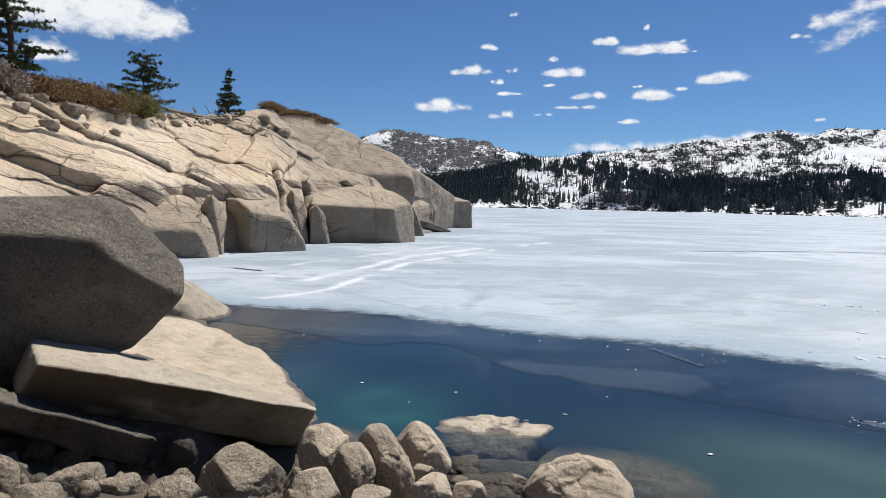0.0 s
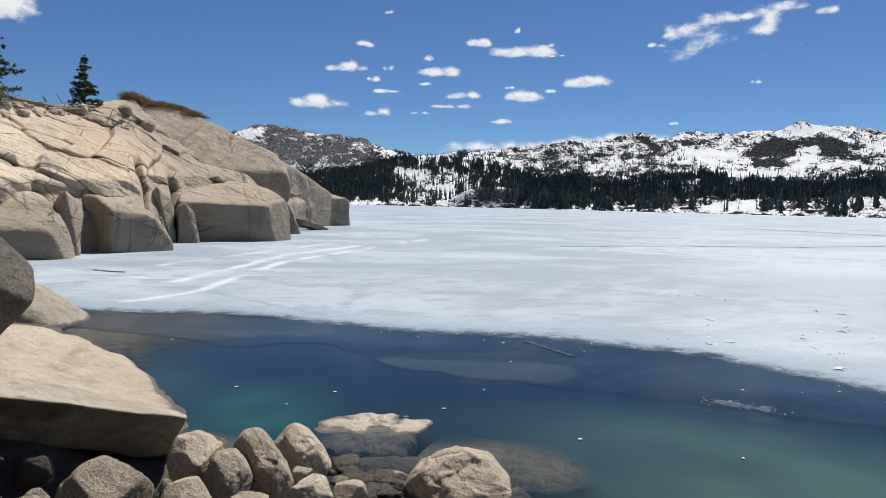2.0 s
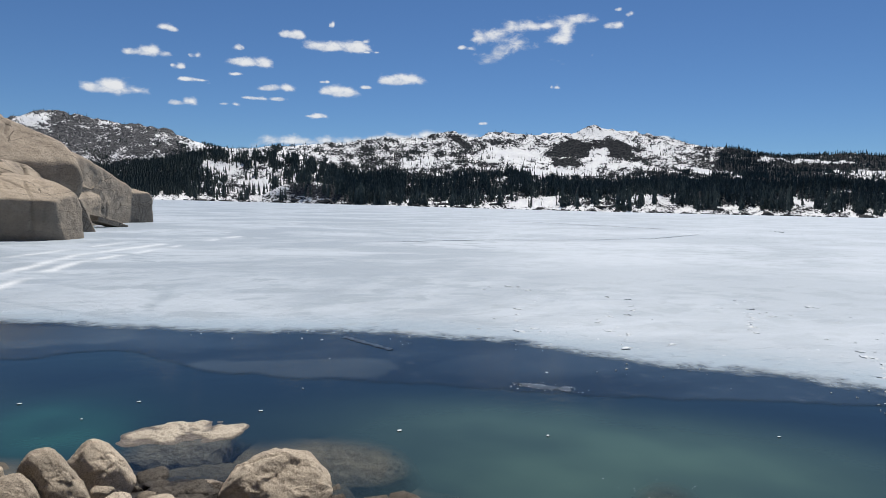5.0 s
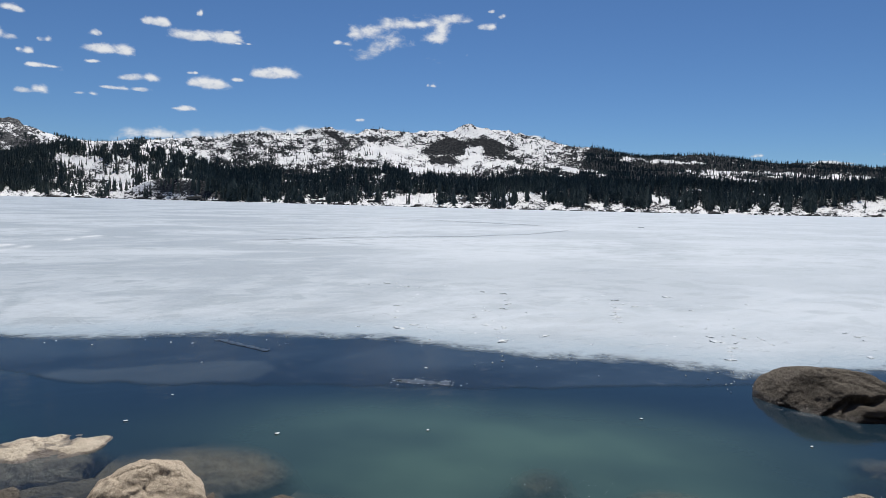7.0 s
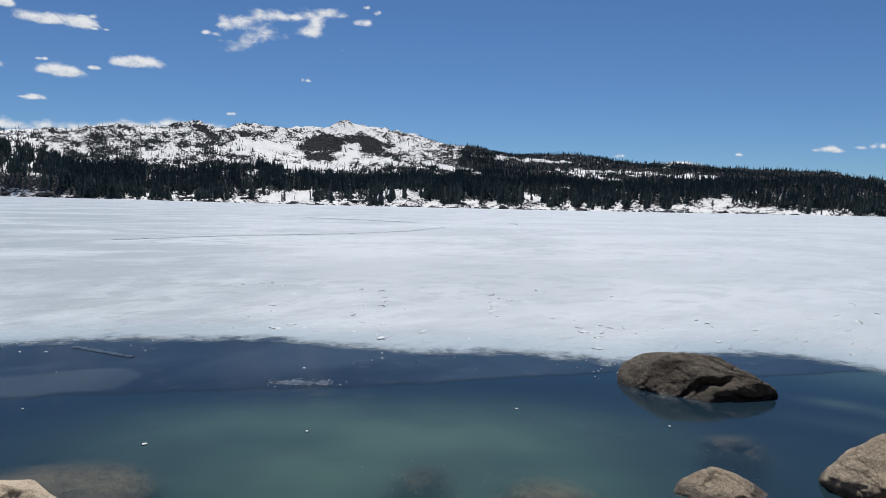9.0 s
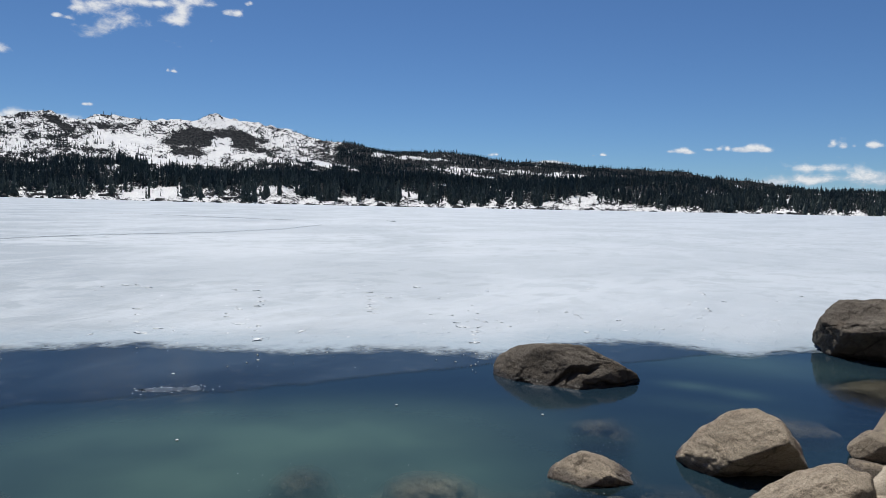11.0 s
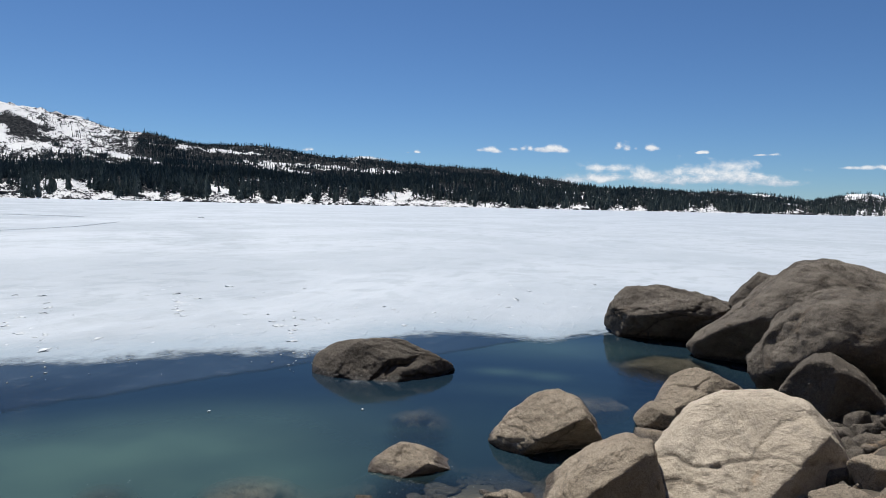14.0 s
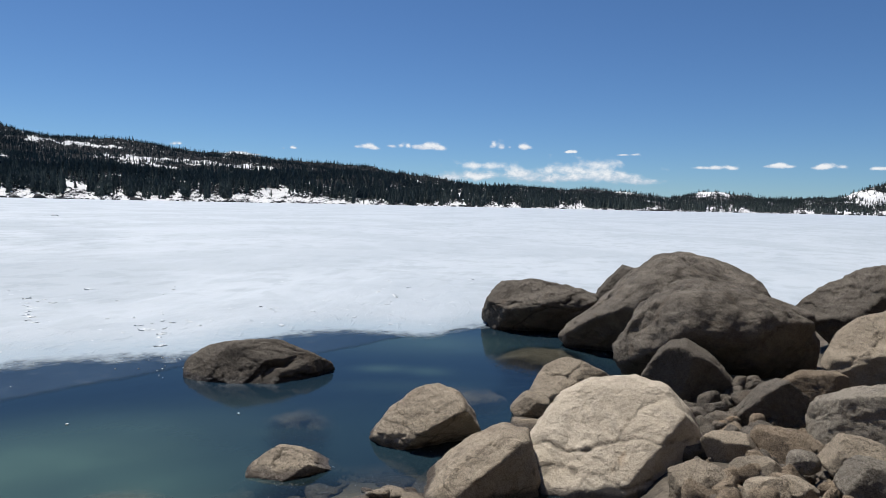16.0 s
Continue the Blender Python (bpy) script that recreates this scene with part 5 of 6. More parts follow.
SMALL_LEFT = [(0.70, 6.14, -0.01, 6.5, 0.16, 0.08, 48), (-0.87, 4.56, 0.51, -10.8, 0.21, 0.18, 36), (-2.16, 4.0, 0.76, -28.4, 0.19, 0.15, 37), (-1.94, 4.11, 0.70, -25.3, 0.18, 0.14, 38), (-1.67, 4.12, 0.66, -22.1, 0.21, 0.15, 39),
              (-0.06, 4.95, 0.38, -0.7, 0.18, 0.15, 40), (-0.46, 4.62, 0.45, -5.7, 0.16, 0.11, 41), (0.21, 5.04, 0.33, 2.4, 0.14, 0.1, 43), (-1.74, 4.52, 0.60, -21.0, 0.13, 0.09, 44),
              (-2.48, 3.70, 0.88, -33.8, 0.15, 0.22, 45), (-2.24, 3.72, 0.82, -31.1, 0.17, 0.09, 46), (-0.12, 5.45, 0.34, -1.3, 0.1, 0.07, 47)]
for k, (x, y, z, az, hw, hh, seed) in enumerate(SMALL_RIGHT + SMALL_LEFT):
    stone("stone", (x, y, z), az, (hw * 1.05, hw * 0.85, hh * 1.05), seed, (M_SHORE, M_SHORE, M_RUST, M_SHORE, M_GREY)[k % 5] if k < 11 else (M_TAN if x > -1.0 else M_SHORE), "small angular granite stone between boulders", tilt=(seed % 5 * 4 - 8, seed % 7 * 4 - 12),
          group="stones between the boulders", cuts=15, deep=0.66, edge=80, wob=0.02, grain=0.016, sub=5, flake=0.03)

# the overhanging block, the slabs below it and the ledges
stone("boulder", (-3.77, 6.92, 1.60), -29.9, (1.076, 0.92, 0.93), 80, M_BLOCK, "huge angular grey granite block with shaded face",
      outline=[(-1.3, 0.91), (-0.23, 0.98), (0.34, 1.0), (0.49, 0.91), (1.0, 0.23), (0.97, -0.03), (0.52, -0.62), (-0.42, -0.9), (-1.3, -1.0)], depth=16, cuts=0, edge=60, sub=6, wob=0.022, grain=0.006,
      planes=((0.05, -0.33, 0.62, 1.0), (0.62, -0.5, 0.52, 0.96), (0.2, -1, -0.36, 0.88)), flake=0.012)
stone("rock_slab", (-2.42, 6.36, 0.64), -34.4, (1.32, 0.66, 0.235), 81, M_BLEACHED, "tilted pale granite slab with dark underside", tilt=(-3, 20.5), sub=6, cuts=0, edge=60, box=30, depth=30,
      wob=0.035, grain=0.01, planes=((0.1, -1, -0.4, 0.604), (0.8, 0.62, 0.0, 0.80), (0.95, -0.2, 0.0, 0.97), (-0.4, -0.2, 0.9, 0.98)), rusty_shade=0.8)
# the dark rock colour stands in for the shade over this slab
stone("rock_slab", (-3.27, 5.43, 0.74), -30, (0.9, 0.45, 0.13), 82, M_BROWN, "low granite slab wedged under a block, coloured dark for shade", tilt=(-7, 23), sub=5, cuts=2, edge=50, box=24, depth=20, wob=0.05,
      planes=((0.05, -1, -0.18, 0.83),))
stone("rock_ledge", (-4.15, 9.1, -0.17), -29.3, (2.15, 3.2, 0.75), 83, M_TAN, "smooth pale granite ledge sloping into the lake", tilt=(3, 13), sub=6, cuts=3, deep=0.9, edge=24, box=6, depth=6, wob=0.035, flake=0.05,
      crack=0.03, gap=0.03, joint=(1.6, 0.8, 0.3))
stone("rock_ledge", (-6.3, 15.2, 0.2), -20.5, (1.75, 1.7, 1.15), 84, M_BLEACHED, "rounded pale granite ledge at the water", sub=6, cuts=5, edge=16, wob=0.05, crack=0.03, gap=0.035,
      outline=[(-1, 0.7), (-0.3, 1.0), (0.2, 0.6), (0.7, 0.1), (1.0, -0.3), (0.9, -1), (-1, -1)])

# stones under water, and one that just breaks the surface
stone("boulder", (0.60, 7.80, -0.42), 4.2, (0.92, 0.72, 0.49), 90, M_DRY, "flat pale rock breaking the water surface", sub=6, cuts=6, deep=0.8, edge=30, wob=0.06, tilt=(-2, -3), planes=((0.0, -0.05, 1.0, 0.93),))
for x, y, z, az, hw, hd, hh, seed, mat in SUNK:
    stone("sunken_boulder", (x, y, z), az, (hw, hd, hh), seed, mat, "granite boulder seen through shallow water", group="boulders under water", sub=5, cuts=9, deep=0.8, wob=0.07)


# bare rock on the far side: dark faces on the mountain, a dome and stones at the shore
def outcrop(az, el, wide, high, seed, material, label, name="rock_outcrop"):
    r = np.linspace(float(far_shore(az)) + 2, BACK, 900)
    e = np.degrees(np.arctan2(hill_height(0 * r + az, r) - EYE, r))
    hit = np.where(e > el)[0]
    d = r[hit[0]] if len(hit) else BACK
    w, h = d * math.tan(radians(wide / 2)), d * math.tan(radians(high / 2))
    a = radians(az)
    stone(name, (d * math.sin(a), d * math.cos(a), EYE + d * math.tan(radians(el))), az, (w, w * 0.35, h), seed, material, label, category="rock face", group="far rock faces",
          cuts=9, deep=0.72, edge=30, wob=0.12, grain=0.05, sub=5, flake=0.10)


def far_rock(name, a, b):
    k = Nodes(name)
    n = k.noise(k.coords(), 0.12, 6, 0.7)
    return k.done(k.mix(n, a, b), 1.0, k.bump(n, 0.8, 2.0), 0.0)


M_DOME = far_rock("grey_far_rock", (0.03, 0.032, 0.034), (0.10, 0.10, 0.10))
for bearing, height, wide, high, seed in ((13.2, -0.02, 1.6, 0.30, 705), (15.8, 0.0, 2.2, 0.34, 706), (25.2, -0.05, 1.3, 0.30, 707), (29.6, 0.02, 1.8, 0.36, 708), (38.3, -0.02, 2.0, 0.40, 709), (46.3, -0.02, 1.7, 0.34, 710)):
    outcrop(bearing, height, wide, high, seed, M_DOME, "low grey rocks at the far shore")


def shore_rocks(count, seed):
    rng = np.random.default_rng(seed)
    d, f = ico(2)
    az = np.concatenate([rng.uniform(2, 118, count // 2), rng.normal(rng.choice([6, 17, 26, 33, 40, 46, 50, 63, 82, 97], count - count // 2), 1.3)])
    r = far_shore(az) + rng.uniform(-3, 9, count)
    s = rng.uniform(0.3, 1.1, count) * rng.choice([0.5, 0.8, 1, 2.0], count) * r / 500
    shape = d[None] * (s[:, None, None] * np.stack([rng.uniform(0.6, 2.0, count), rng.uniform(0.6, 2.0, count), rng.uniform(0.35, 1.0, count)], -1)[:, None]) * rng.uniform(0.7, 1.3, (count, len(d), 1))
    c = np.stack([r * np.sin(np.radians(az)), r * np.cos(np.radians(az)), 0.1 + np.maximum(r - far_shore(az), 0) * 0.02], -1)
    fs = f[None] + (np.arange(count) * len(d))[:, None, None]
    put("shore_rocks", mesh_of("shore_rocks", (shape + c[:, None]).reshape(-1, 3), fs.reshape(-1, 3)), M_DOME, label="dark rocks scattered along the far shore", category="rock", kind="stuff")


shore_rocks(420, 711)


# gravel and cobbles that fill the gaps: one object
def rubble(name, count, zone, sizes, seed, material, label, sub=3, flat=0.0):
    rng = np.random.default_rng(seed)
    kinds = [stone_mesh("kind", (1, 0.85, 0.7), 300 + k, cuts=14, deep=0.58, edge=60, sub=sub, wob=0.04) for k in range(5)]
    shapes = []
    for me in kinds:
        v = np.zeros(len(me.vertices) * 3, np.float32)
        me.vertices.foreach_get("co", v)
        shapes.append((v.reshape(-1, 3), np.array([tuple(p.vertices) for p in me.polygons])))
        bpy.data.meshes.remove(me)
    vs, fs, base = [], [], 0
    for _ in range(count):
        az, r = rng.uniform(zone[0], zone[1]), math.sqrt(rng.uniform(zone[2] ** 2, zone[3] ** 2))
        size = rng.uniform(*sizes) * rng.uniform(0.5, 1)
        v, f = shapes[rng.integers(0, 5)]
        spin = rng.uniform(0, 6.28, 3)
        turn = np.array((Euler((spin[0] * 0.04, spin[1] * 0.04, spin[2])) if flat else Euler(spin)).to_matrix())
        v = v * np.array([1, 1, flat or 1])
        z = float(ground_height(np.array([az]), np.array([r]))[0])
        c = np.array([r * math.sin(radians(az)), r * math.cos(radians(az)), z + (0.1 if flat else 0.25) * size])
        vs.append(v @ turn.T * size + c)
        fs.append(f + base)
        base += len(v)
    put(name, mesh_of(name, np.concatenate(vs), np.concatenate(fs)), material, label=label, category="gravel", kind="stuff")


rubble("cobbles", 260, (101.5, 126, 4.4, 7.8), (0.06, 0.20), 401, M_RUST, "rust-tan granite cobbles between the boulders")
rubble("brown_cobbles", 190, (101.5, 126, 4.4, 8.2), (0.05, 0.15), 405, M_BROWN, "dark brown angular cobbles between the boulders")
rubble("gravel", 230, (-40, 2, 3.4, 6.3), (0.05, 0.17), 402, M_SHORE, "loose granite cobbles at the foot of the slabs")
# dark material here puts the hollow's shade into the stones' colour
rubble("shaded_stones", 130, (-33, -7, 5.1, 6.3), (0.09, 0.24), 407, M_BROWN, "granite stones in the hollow below the slab, coloured dark for shade")
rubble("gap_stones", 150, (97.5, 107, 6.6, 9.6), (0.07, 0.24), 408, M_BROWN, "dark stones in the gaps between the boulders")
rubble("bed_stones", 420, (-4, 16, 5.6, 8.2), (0.06, 0.22), 403, M_BROWN, "dark flat stones on the shallow lake bed", flat=0.4)
rubble("lake_stones", 380, (14, 66, 4.6, 6.7), (0.06, 0.34), 406, M_SUNK, "brown stones on the shallow lake bed", sub=2)
rubble("wet_stones", 380, (64, 87, 4.8, 9.0), (0.06, 0.24), 404, M_SHORE, "brown flat stones under shallow water by the boulders", flat=0.4)

# ---- clouds ----
CLOUDS = [
    (-26.9, 12.75, 11.7, 3.5), (-29.4, 10.07, 3.8, 2.1), (3.0, 12.58, 2.3, 0.66), (12.6, 12.89, 2.8, 0.94), (16.3, 12.17, 4.9, 1.3), (8.4, 11.66, 1.4, 0.66),
    (9.7, 10.6, 3.5, 1.17), (2.0, 10.74, 3.5, 1.03), (5.4, 10.81, 1.3, 0.66), (4.4, 9.97, 1.7, 0.75), (4.8, 9.04, 2.6, 0.5), (-0.5, 7.9, 4.5, 1.31),
    (4.8, 7.3, 2.3, 0.84), (11.7, 8.79, 3.0, 0.84), (12.1, 7.95, 2.3, 0.56), (15.5, 8.72, 4.2, 1.12), (21.9, 9.8, 4.3, 1.22), (14.8, 6.78, 2.3, 0.52),
    (28.4, 6.58, 1.7, 0.42), (5.3, 15.05, 1.2, 0.47), (9.7, 7.93, 2.1, 0.47),
    (38.6, 14.0, 2.3, 0.84), (73.8, 4.42, 2.3, 0.66), (76.7, 4.57, 2.1, 0.66),
    (79.2, 4.54, 3.3, 0.75), (84.6, 4.74, 1.7, 0.84), (86.5, 4.68, 2.0, 0.75),
    (67.9, 4.11, 1.4, 0.37), (91.2, 4.42, 1.9, 0.42), (63.8, 3.48, 3.7, 0.42), (59.2, 4.05, 1.0, 0.47), (95.6, 4.2, 2.3, 0.3),
    (101.9, 3.22, 3.0, 0.52), (105.8, 3.32, 3.3, 0.47), (109.4, 3.27, 2.6, 0.66), (112.6, 3.14, 1.9, 0.37),
    (26.6, 12.48, 1.8, 0.5), (18.4, 9.2, 1.6, 0.55), (15.3, 9.5, 1.4, 0.4), (18.4, 12.7, 1.9, 0.45), (33.7, 9.5, 1.1, 0.45), (8.4, 9.7, 1.6, 0.4), (15.7, 13.8, 1.0, 0.7),
    (19.2, 11.95, 1.6, 0.3), (39.8, 14.8, 1.4, 0.6), (39.0, 15.25, 1.4, 0.5), (7.9, 7.4, 1.5, 0.45), (42.6, 5.5, 2.4, 0.4)]


def cloud(az, el, wide, high, lobes=(), seed=0):
    """A bank of puffs with a flat base; lobes: offsets and radii in degrees."""
    dist = 4300.0
    rng = random.Random(seed)
    if not lobes:
        lobes = []
        for k in range(max(3, int(wide * 2.2))):
            q = rng.uniform(-0.40, 0.40)
            size = (1 - abs(q) * 1.5) * rng.uniform(0.6, 1.1)
            lobes.append((q * wide, (rng.uniform(-0.15, 0.02) + 0.16 * size) * high, wide * rng.uniform(0.10, 0.2), high * (0.15 + 0.24 * size)))
    a0, a1 = min(q[0] - 2.2 * q[2] for q in lobes), max(q[0] + 2.2 * q[2] for q in lobes)
    b0, b1 = min(q[1] - 1.8 * q[3] for q in lobes), max(q[1] + 2.2 * q[3] for q in lobes)
    nu, nv = 49, 25
    u, v = [q.ravel() for q in np.meshgrid(np.linspace(0, 1, nu), np.linspace(0, 1, nv), indexing="ij")]
    x, y = a0 + (a1 - a0) * u, b0 + (b1 - b0) * v
    clear = np.ones_like(x)
    for cx, cy, rx, ry in lobes:
        tall = np.where(y < cy, ry * 0.7, ry)
        clear = clear * (1 - 0.78 * np.exp(-((x - cx) / rx) ** 2 - ((y - cy) / tall) ** 2))
    bulge = 20 * np.sin(np.pi * u) * np.sin(np.pi * v)
    scale = dist * math.tan(radians(1))
    me = mesh_of("cloud", np.stack([x * scale, -bulge, y * scale], -1), grid_faces(nu, nv))
    rim = np.minimum(np.minimum(u, 1 - u) / 0.1, np.minimum(v, 1 - v) / 0.1)
    give(me, "puff", (1 - clear) - 0.9 * ease(1, 0, rim))
    a, e = radians(az), radians(el)
    m = pose(dist * math.sin(a) * math.cos(e), dist * math.cos(a) * math.cos(e), EYE + dist * math.sin(e), el, 0, -az)
    put("cloud", me, M_CLOUD, label="white fair-weather cloud with ragged edges", category="cloud", group="clouds", m=m)


for k, row in enumerate(CLOUDS):
    cloud(*row, seed=k)
# a long ragged cloud of many puffs, and a bank low over the woods
cloud(31.5, 13.4, 9, 3, [(u, v, 0.85 * ru, 0.82 * rv) for u, v, ru, rv in ((-3.6, -0.2, 0.9, 0.75), (-2.4, 0.0, 1.2, 0.65), (-1.0, 0.6, 1.2, 0.6), (0.3, 0.72, 1.1, 0.5), (-2.9, -1.8, 0.9, 0.6), (-2.1, -1.2, 1.2, 0.75), (-0.7, -0.7, 1.3, 0.6), (1.6, 0.8, 1.0, 0.35),
                        (2.7, 1.0, 1.1, 0.6), (4.0, 1.25, 1.1, 0.5), (5.0, 1.15, 0.8, 0.35), (3.0, 0.25, 0.8, 0.8), (2.8, -0.3, 1.0, 0.5))], 901)
cloud(88.5, 2.6, 14, 1.5, [(-4.7, 0.6, 2.2, 0.34), (4.2, 0.85, 1.9, 0.52), (2.6, 0.3, 2.2, 0.4), (-1.6, 0.05, 1.8, 0.45), (-5.5, -0.2, 2.3, 0.4), (-0.3, -0.45, 2.5, 0.45), (5.8, -0.1, 1.9, 0.42), (-8.0, -0.5, 2.0, 0.35),
                           (7.5, -0.5, 2.0, 0.35), (3.0, -0.3, 2.4, 0.4)], 902)
cloud(15.0, 4.75, 9, 0.8, [(-3.8, 0.0, 1.3, 0.42), (-2.0, 0.05, 1.5, 0.42), (-0.2, -0.05, 1.3, 0.35), (2.1, 0.1, 1.5, 0.36), (4.3, 0.35, 1.5, 0.36), (5.8, 0.4, 1.2, 0.32)], 903)
cloud(22.8, 5.3, 5, 0.6, [(-2.0, -0.05, 1.3, 0.36), (-0.5, 0.0, 1.2, 0.32), (1.2, 0.25, 1.2, 0.36), (3.6, 0.3, 1.1, 0.3)], 904)


# ---- trees, shrubs and dead wood on the headland ----
def needle_tufts(centres, outs, rng, length, blades, width):
    """Needle sprays: thin triangles fanning out round each centre."""
    vs, fs = [], []
    for c, o in zip(centres, outs):
        for _ in range(blades):
            d = (Vector(o) * 0.6 + Vector((rng.gauss(0, 1), rng.gauss(0, 1), rng.gauss(0.25, 0.8)))).normalized()
            side = d.cross(Vector((rng.gauss(0, 1), rng.gauss(0, 1), rng.gauss(0, 1)))).normalized() * width * rng.uniform(0.6, 1.3)
            a = Vector(c) - d * length * 0.25
            tipv = Vector(c) + d * length * rng.uniform(0.6, 1.2)
            k = len(vs)
            vs += [a + side, a - side, tipv - side * 0.3, tipv + side * 0.3]
            fs.append((k, k + 1, k + 2, k + 3))
    return mesh_of("crown", [tuple(v) for v in vs], fs, False)


def limb(vs, fs, a, b, ra, rb, sides=6):
    a, b = Vector(a), Vector(b)
    d = (b - a).normalized()
    u = d.orthogonal().normalized()
    w = d.cross(u)
    k = len(vs)
    for p, r in ((a, ra), (b, rb)):
        for s in range(sides):
            t = 2 * math.pi * s / sides
            vs.append(tuple(p + (u * math.cos(t) + w * math.sin(t)) * r))
    for s in range(sides):
        fs.append((k + s, k + (s + 1) % sides, k + sides + (s + 1) % sides, k + sides + s))


def conifer(at, high, wide, seed, label, whorls=13, bare=0.12, droop=0.1, density=1.0, ragged=0.25, cone=0.9):
    rng = random.Random(seed)
    tree = new("pine_tree")
    tree.location = at
    tagged(tree, label, "tree", "pines on the headland")
    vs, fs = [], []
    r0 = high * 0.022
    spine = [Vector((high * 0.012 * math.sin(k * 1.3 + seed), high * 0.012 * math.cos(k * 0.9 + seed), high * k / 8)) for k in range(9)]
    for k in range(8):
        limb(vs, fs, spine[k], spine[k + 1], r0 * (1 - k / 8.3), r0 * (1 - (k + 1) / 8.3), 8)
    centres, outs = [], []
    for k in range(whorls):
        q = bare + (1 - bare) * (k + rng.uniform(-0.3, 0.3)) / whorls
        z = high * min(max(q, bare * 0.8), 0.98)
        reach = wide * (max(1 - (q - bare) / (1 - bare), 0.04) ** cone) * (0.45 + 0.55 * min((q - bare) / 0.15 + 0.55, 1.0))
        for b in range(rng.randint(5, 7)):
            a = rng.uniform(0, 6.283)
            ln = reach * rng.uniform(1 - ragged * 2, 1 + ragged)
            out = Vector((math.cos(a), math.sin(a), rng.uniform(-droop, droop * 1.6)))
            s = Vector((0, 0, z))
            e = s + out * ln
            limb(vs, fs, s, e, r0 * 0.28 * (1 - q) + 0.012, 0.008, 4)
            n = max(3, int(ln / min(high * 0.02, 0.085) * density * 1.5))
            for i in range(n):
                t = (i + 0.7) / n
                if t < 0.22:
                    continue
                c = s + out * ln * t + Vector((rng.gauss(0, 1), rng.gauss(0, 1), rng.gauss(0, 0.45))) * min(high * 0.022, 0.10)
                centres.append(c)
                outs.append(out)
    centres.append(Vector((0, 0, high)))
    outs.append(Vector((0, 0, 1)))
    put("trunk", mesh_of("trunk", vs, fs), M_BARK, tree)
    put("crown", needle_tufts(centres, outs, rng, min(high * 0.036, 0.15), 13, min(high * 0.007, 0.028)), M_NEEDLE, tree)
    return tree


conifer((-20.0, 32.0, 6.6), 9.0, 2.0, 501, "tall pine with layered dark green branches", whorls=24, bare=0.14, cone=0.7, ragged=0.3)
conifer((-19.1, 31.9, 6.8), 3.2, 0.85, 502, "thin young pine with sparse brownish needles", whorls=9, bare=0.1, density=0.7)
conifer((-17.4, 40.3, 7.1), 3.9, 1.75, 503, "broad-crowned pine on top of the headland", whorls=10, bare=0.16, cone=0.42, ragged=0.28, droop=0.2)
conifer((-14.84, 47.9, 7.75), 3.75, 1.15, 504, "small dense cone-shaped conifer on the headland", whorls=15, bare=0.05, cone=0.95, ragged=0.14, density=1.25)


def shrub(at, size, seed, material, label, leaves=700):
    rng = random.Random(seed)
    bush = new("shrub")
    bush.location = at
    tagged(bush, label, "shrub", "shrubs on the headland")
    vs, fs, lv, lf = [], [], [], []
    tips = []
    for _ in range(60):
        a, e = rng.uniform(0, 6.283), rng.uniform(0.05, 1.4)
        d = Vector((math.cos(a) * math.cos(e) * size[0], math.sin(a) * math.cos(e) * size[1], math.sin(e) * size[2])) * rng.uniform(0.8, 1.0)
        limb(vs, fs, (0, 0, -0.2), d, 0.03, 0.008, 4)
        tips.append(d)
    for _ in range(leaves):
        t = rng.choice(tips)
        c = t * rng.uniform(0.55, 1.08) + Vector((rng.gauss(0, 1) * size[0], rng.gauss(0, 1) * size[1], rng.gauss(0, 1) * size[2])) * 0.12
        u = Vector((rng.gauss(0, 1), rng.gauss(0, 1), rng.gauss(0, 1))).normalized() * rng.uniform(0.02, 0.05)
        w = u.orthogonal() * 0.7
        k = len(lv)
        lv += [tuple(c - u), tuple(c + w), tuple(c + u), tuple(c - w)]
        lf.append((k, k + 1, k + 2, k + 3))
    put("branchwork", mesh_of("branchwork", vs, fs), M_BARK, bush)
    put("foliage", mesh_of("foliage", lv, lf, False), material, bush)


for k, (x, y, z, sx, sz, mat, words) in enumerate([
        (-18.2, 31.9, 7.0, 1.3, 0.9, M_SHRUB_RED, "rusty red-brown manzanita shrub"), (-17.3, 32.8, 6.9, 1.3, 0.9, M_SHRUB_RED, "rusty red-brown manzanita shrub"),
        (-16.9, 34.6, 6.9, 1.2, 0.8, M_SHRUB_RED, "rusty red-brown manzanita shrub"), (-16.5, 36.6, 7.0, 1.6, 1.0, M_SHRUB_GREEN, "low olive-green shrub on granite"),
        (-17.0, 38.2, 7.3, 1.4, 0.9, M_SHRUB_GREEN, "low olive-green shrub on granite"), (-17.9, 28.2, 6.6, 0.9, 1.0, M_SHRUB_GREY, "bare grey twiggy shrub"),
        (-16.3, 28.1, 6.56, 0.8, 0.7, M_SHRUB_RED, "rusty red-brown manzanita shrub"),
        (-15.9, 29.5, 6.67, 0.8, 0.8, M_SHRUB_RED, "rusty red-brown manzanita shrub"),
        (-15.6, 30.7, 6.71, 0.8, 0.7, M_SHRUB_RED, "rusty red-brown manzanita shrub"),
        (-15.2, 32.6, 6.49, 0.9, 0.8, M_SHRUB_GREEN, "low olive-green shrub on granite"),
        (-14.9, 33.9, 6.52, 0.7, 0.7, M_SHRUB_GREEN, "low olive-green shrub on granite"),
        (-16.8, 34.9, 6.6, 0.7, 0.5, M_SHRUB_GREY, "bare grey twiggy shrub")]):
    x, y, z, f = seat(x, y, z)
    shrub((x, y, z), (sx * f * 1.15, sx * f * 1.15, sz * f), 520 + k, mat, words, 4200)


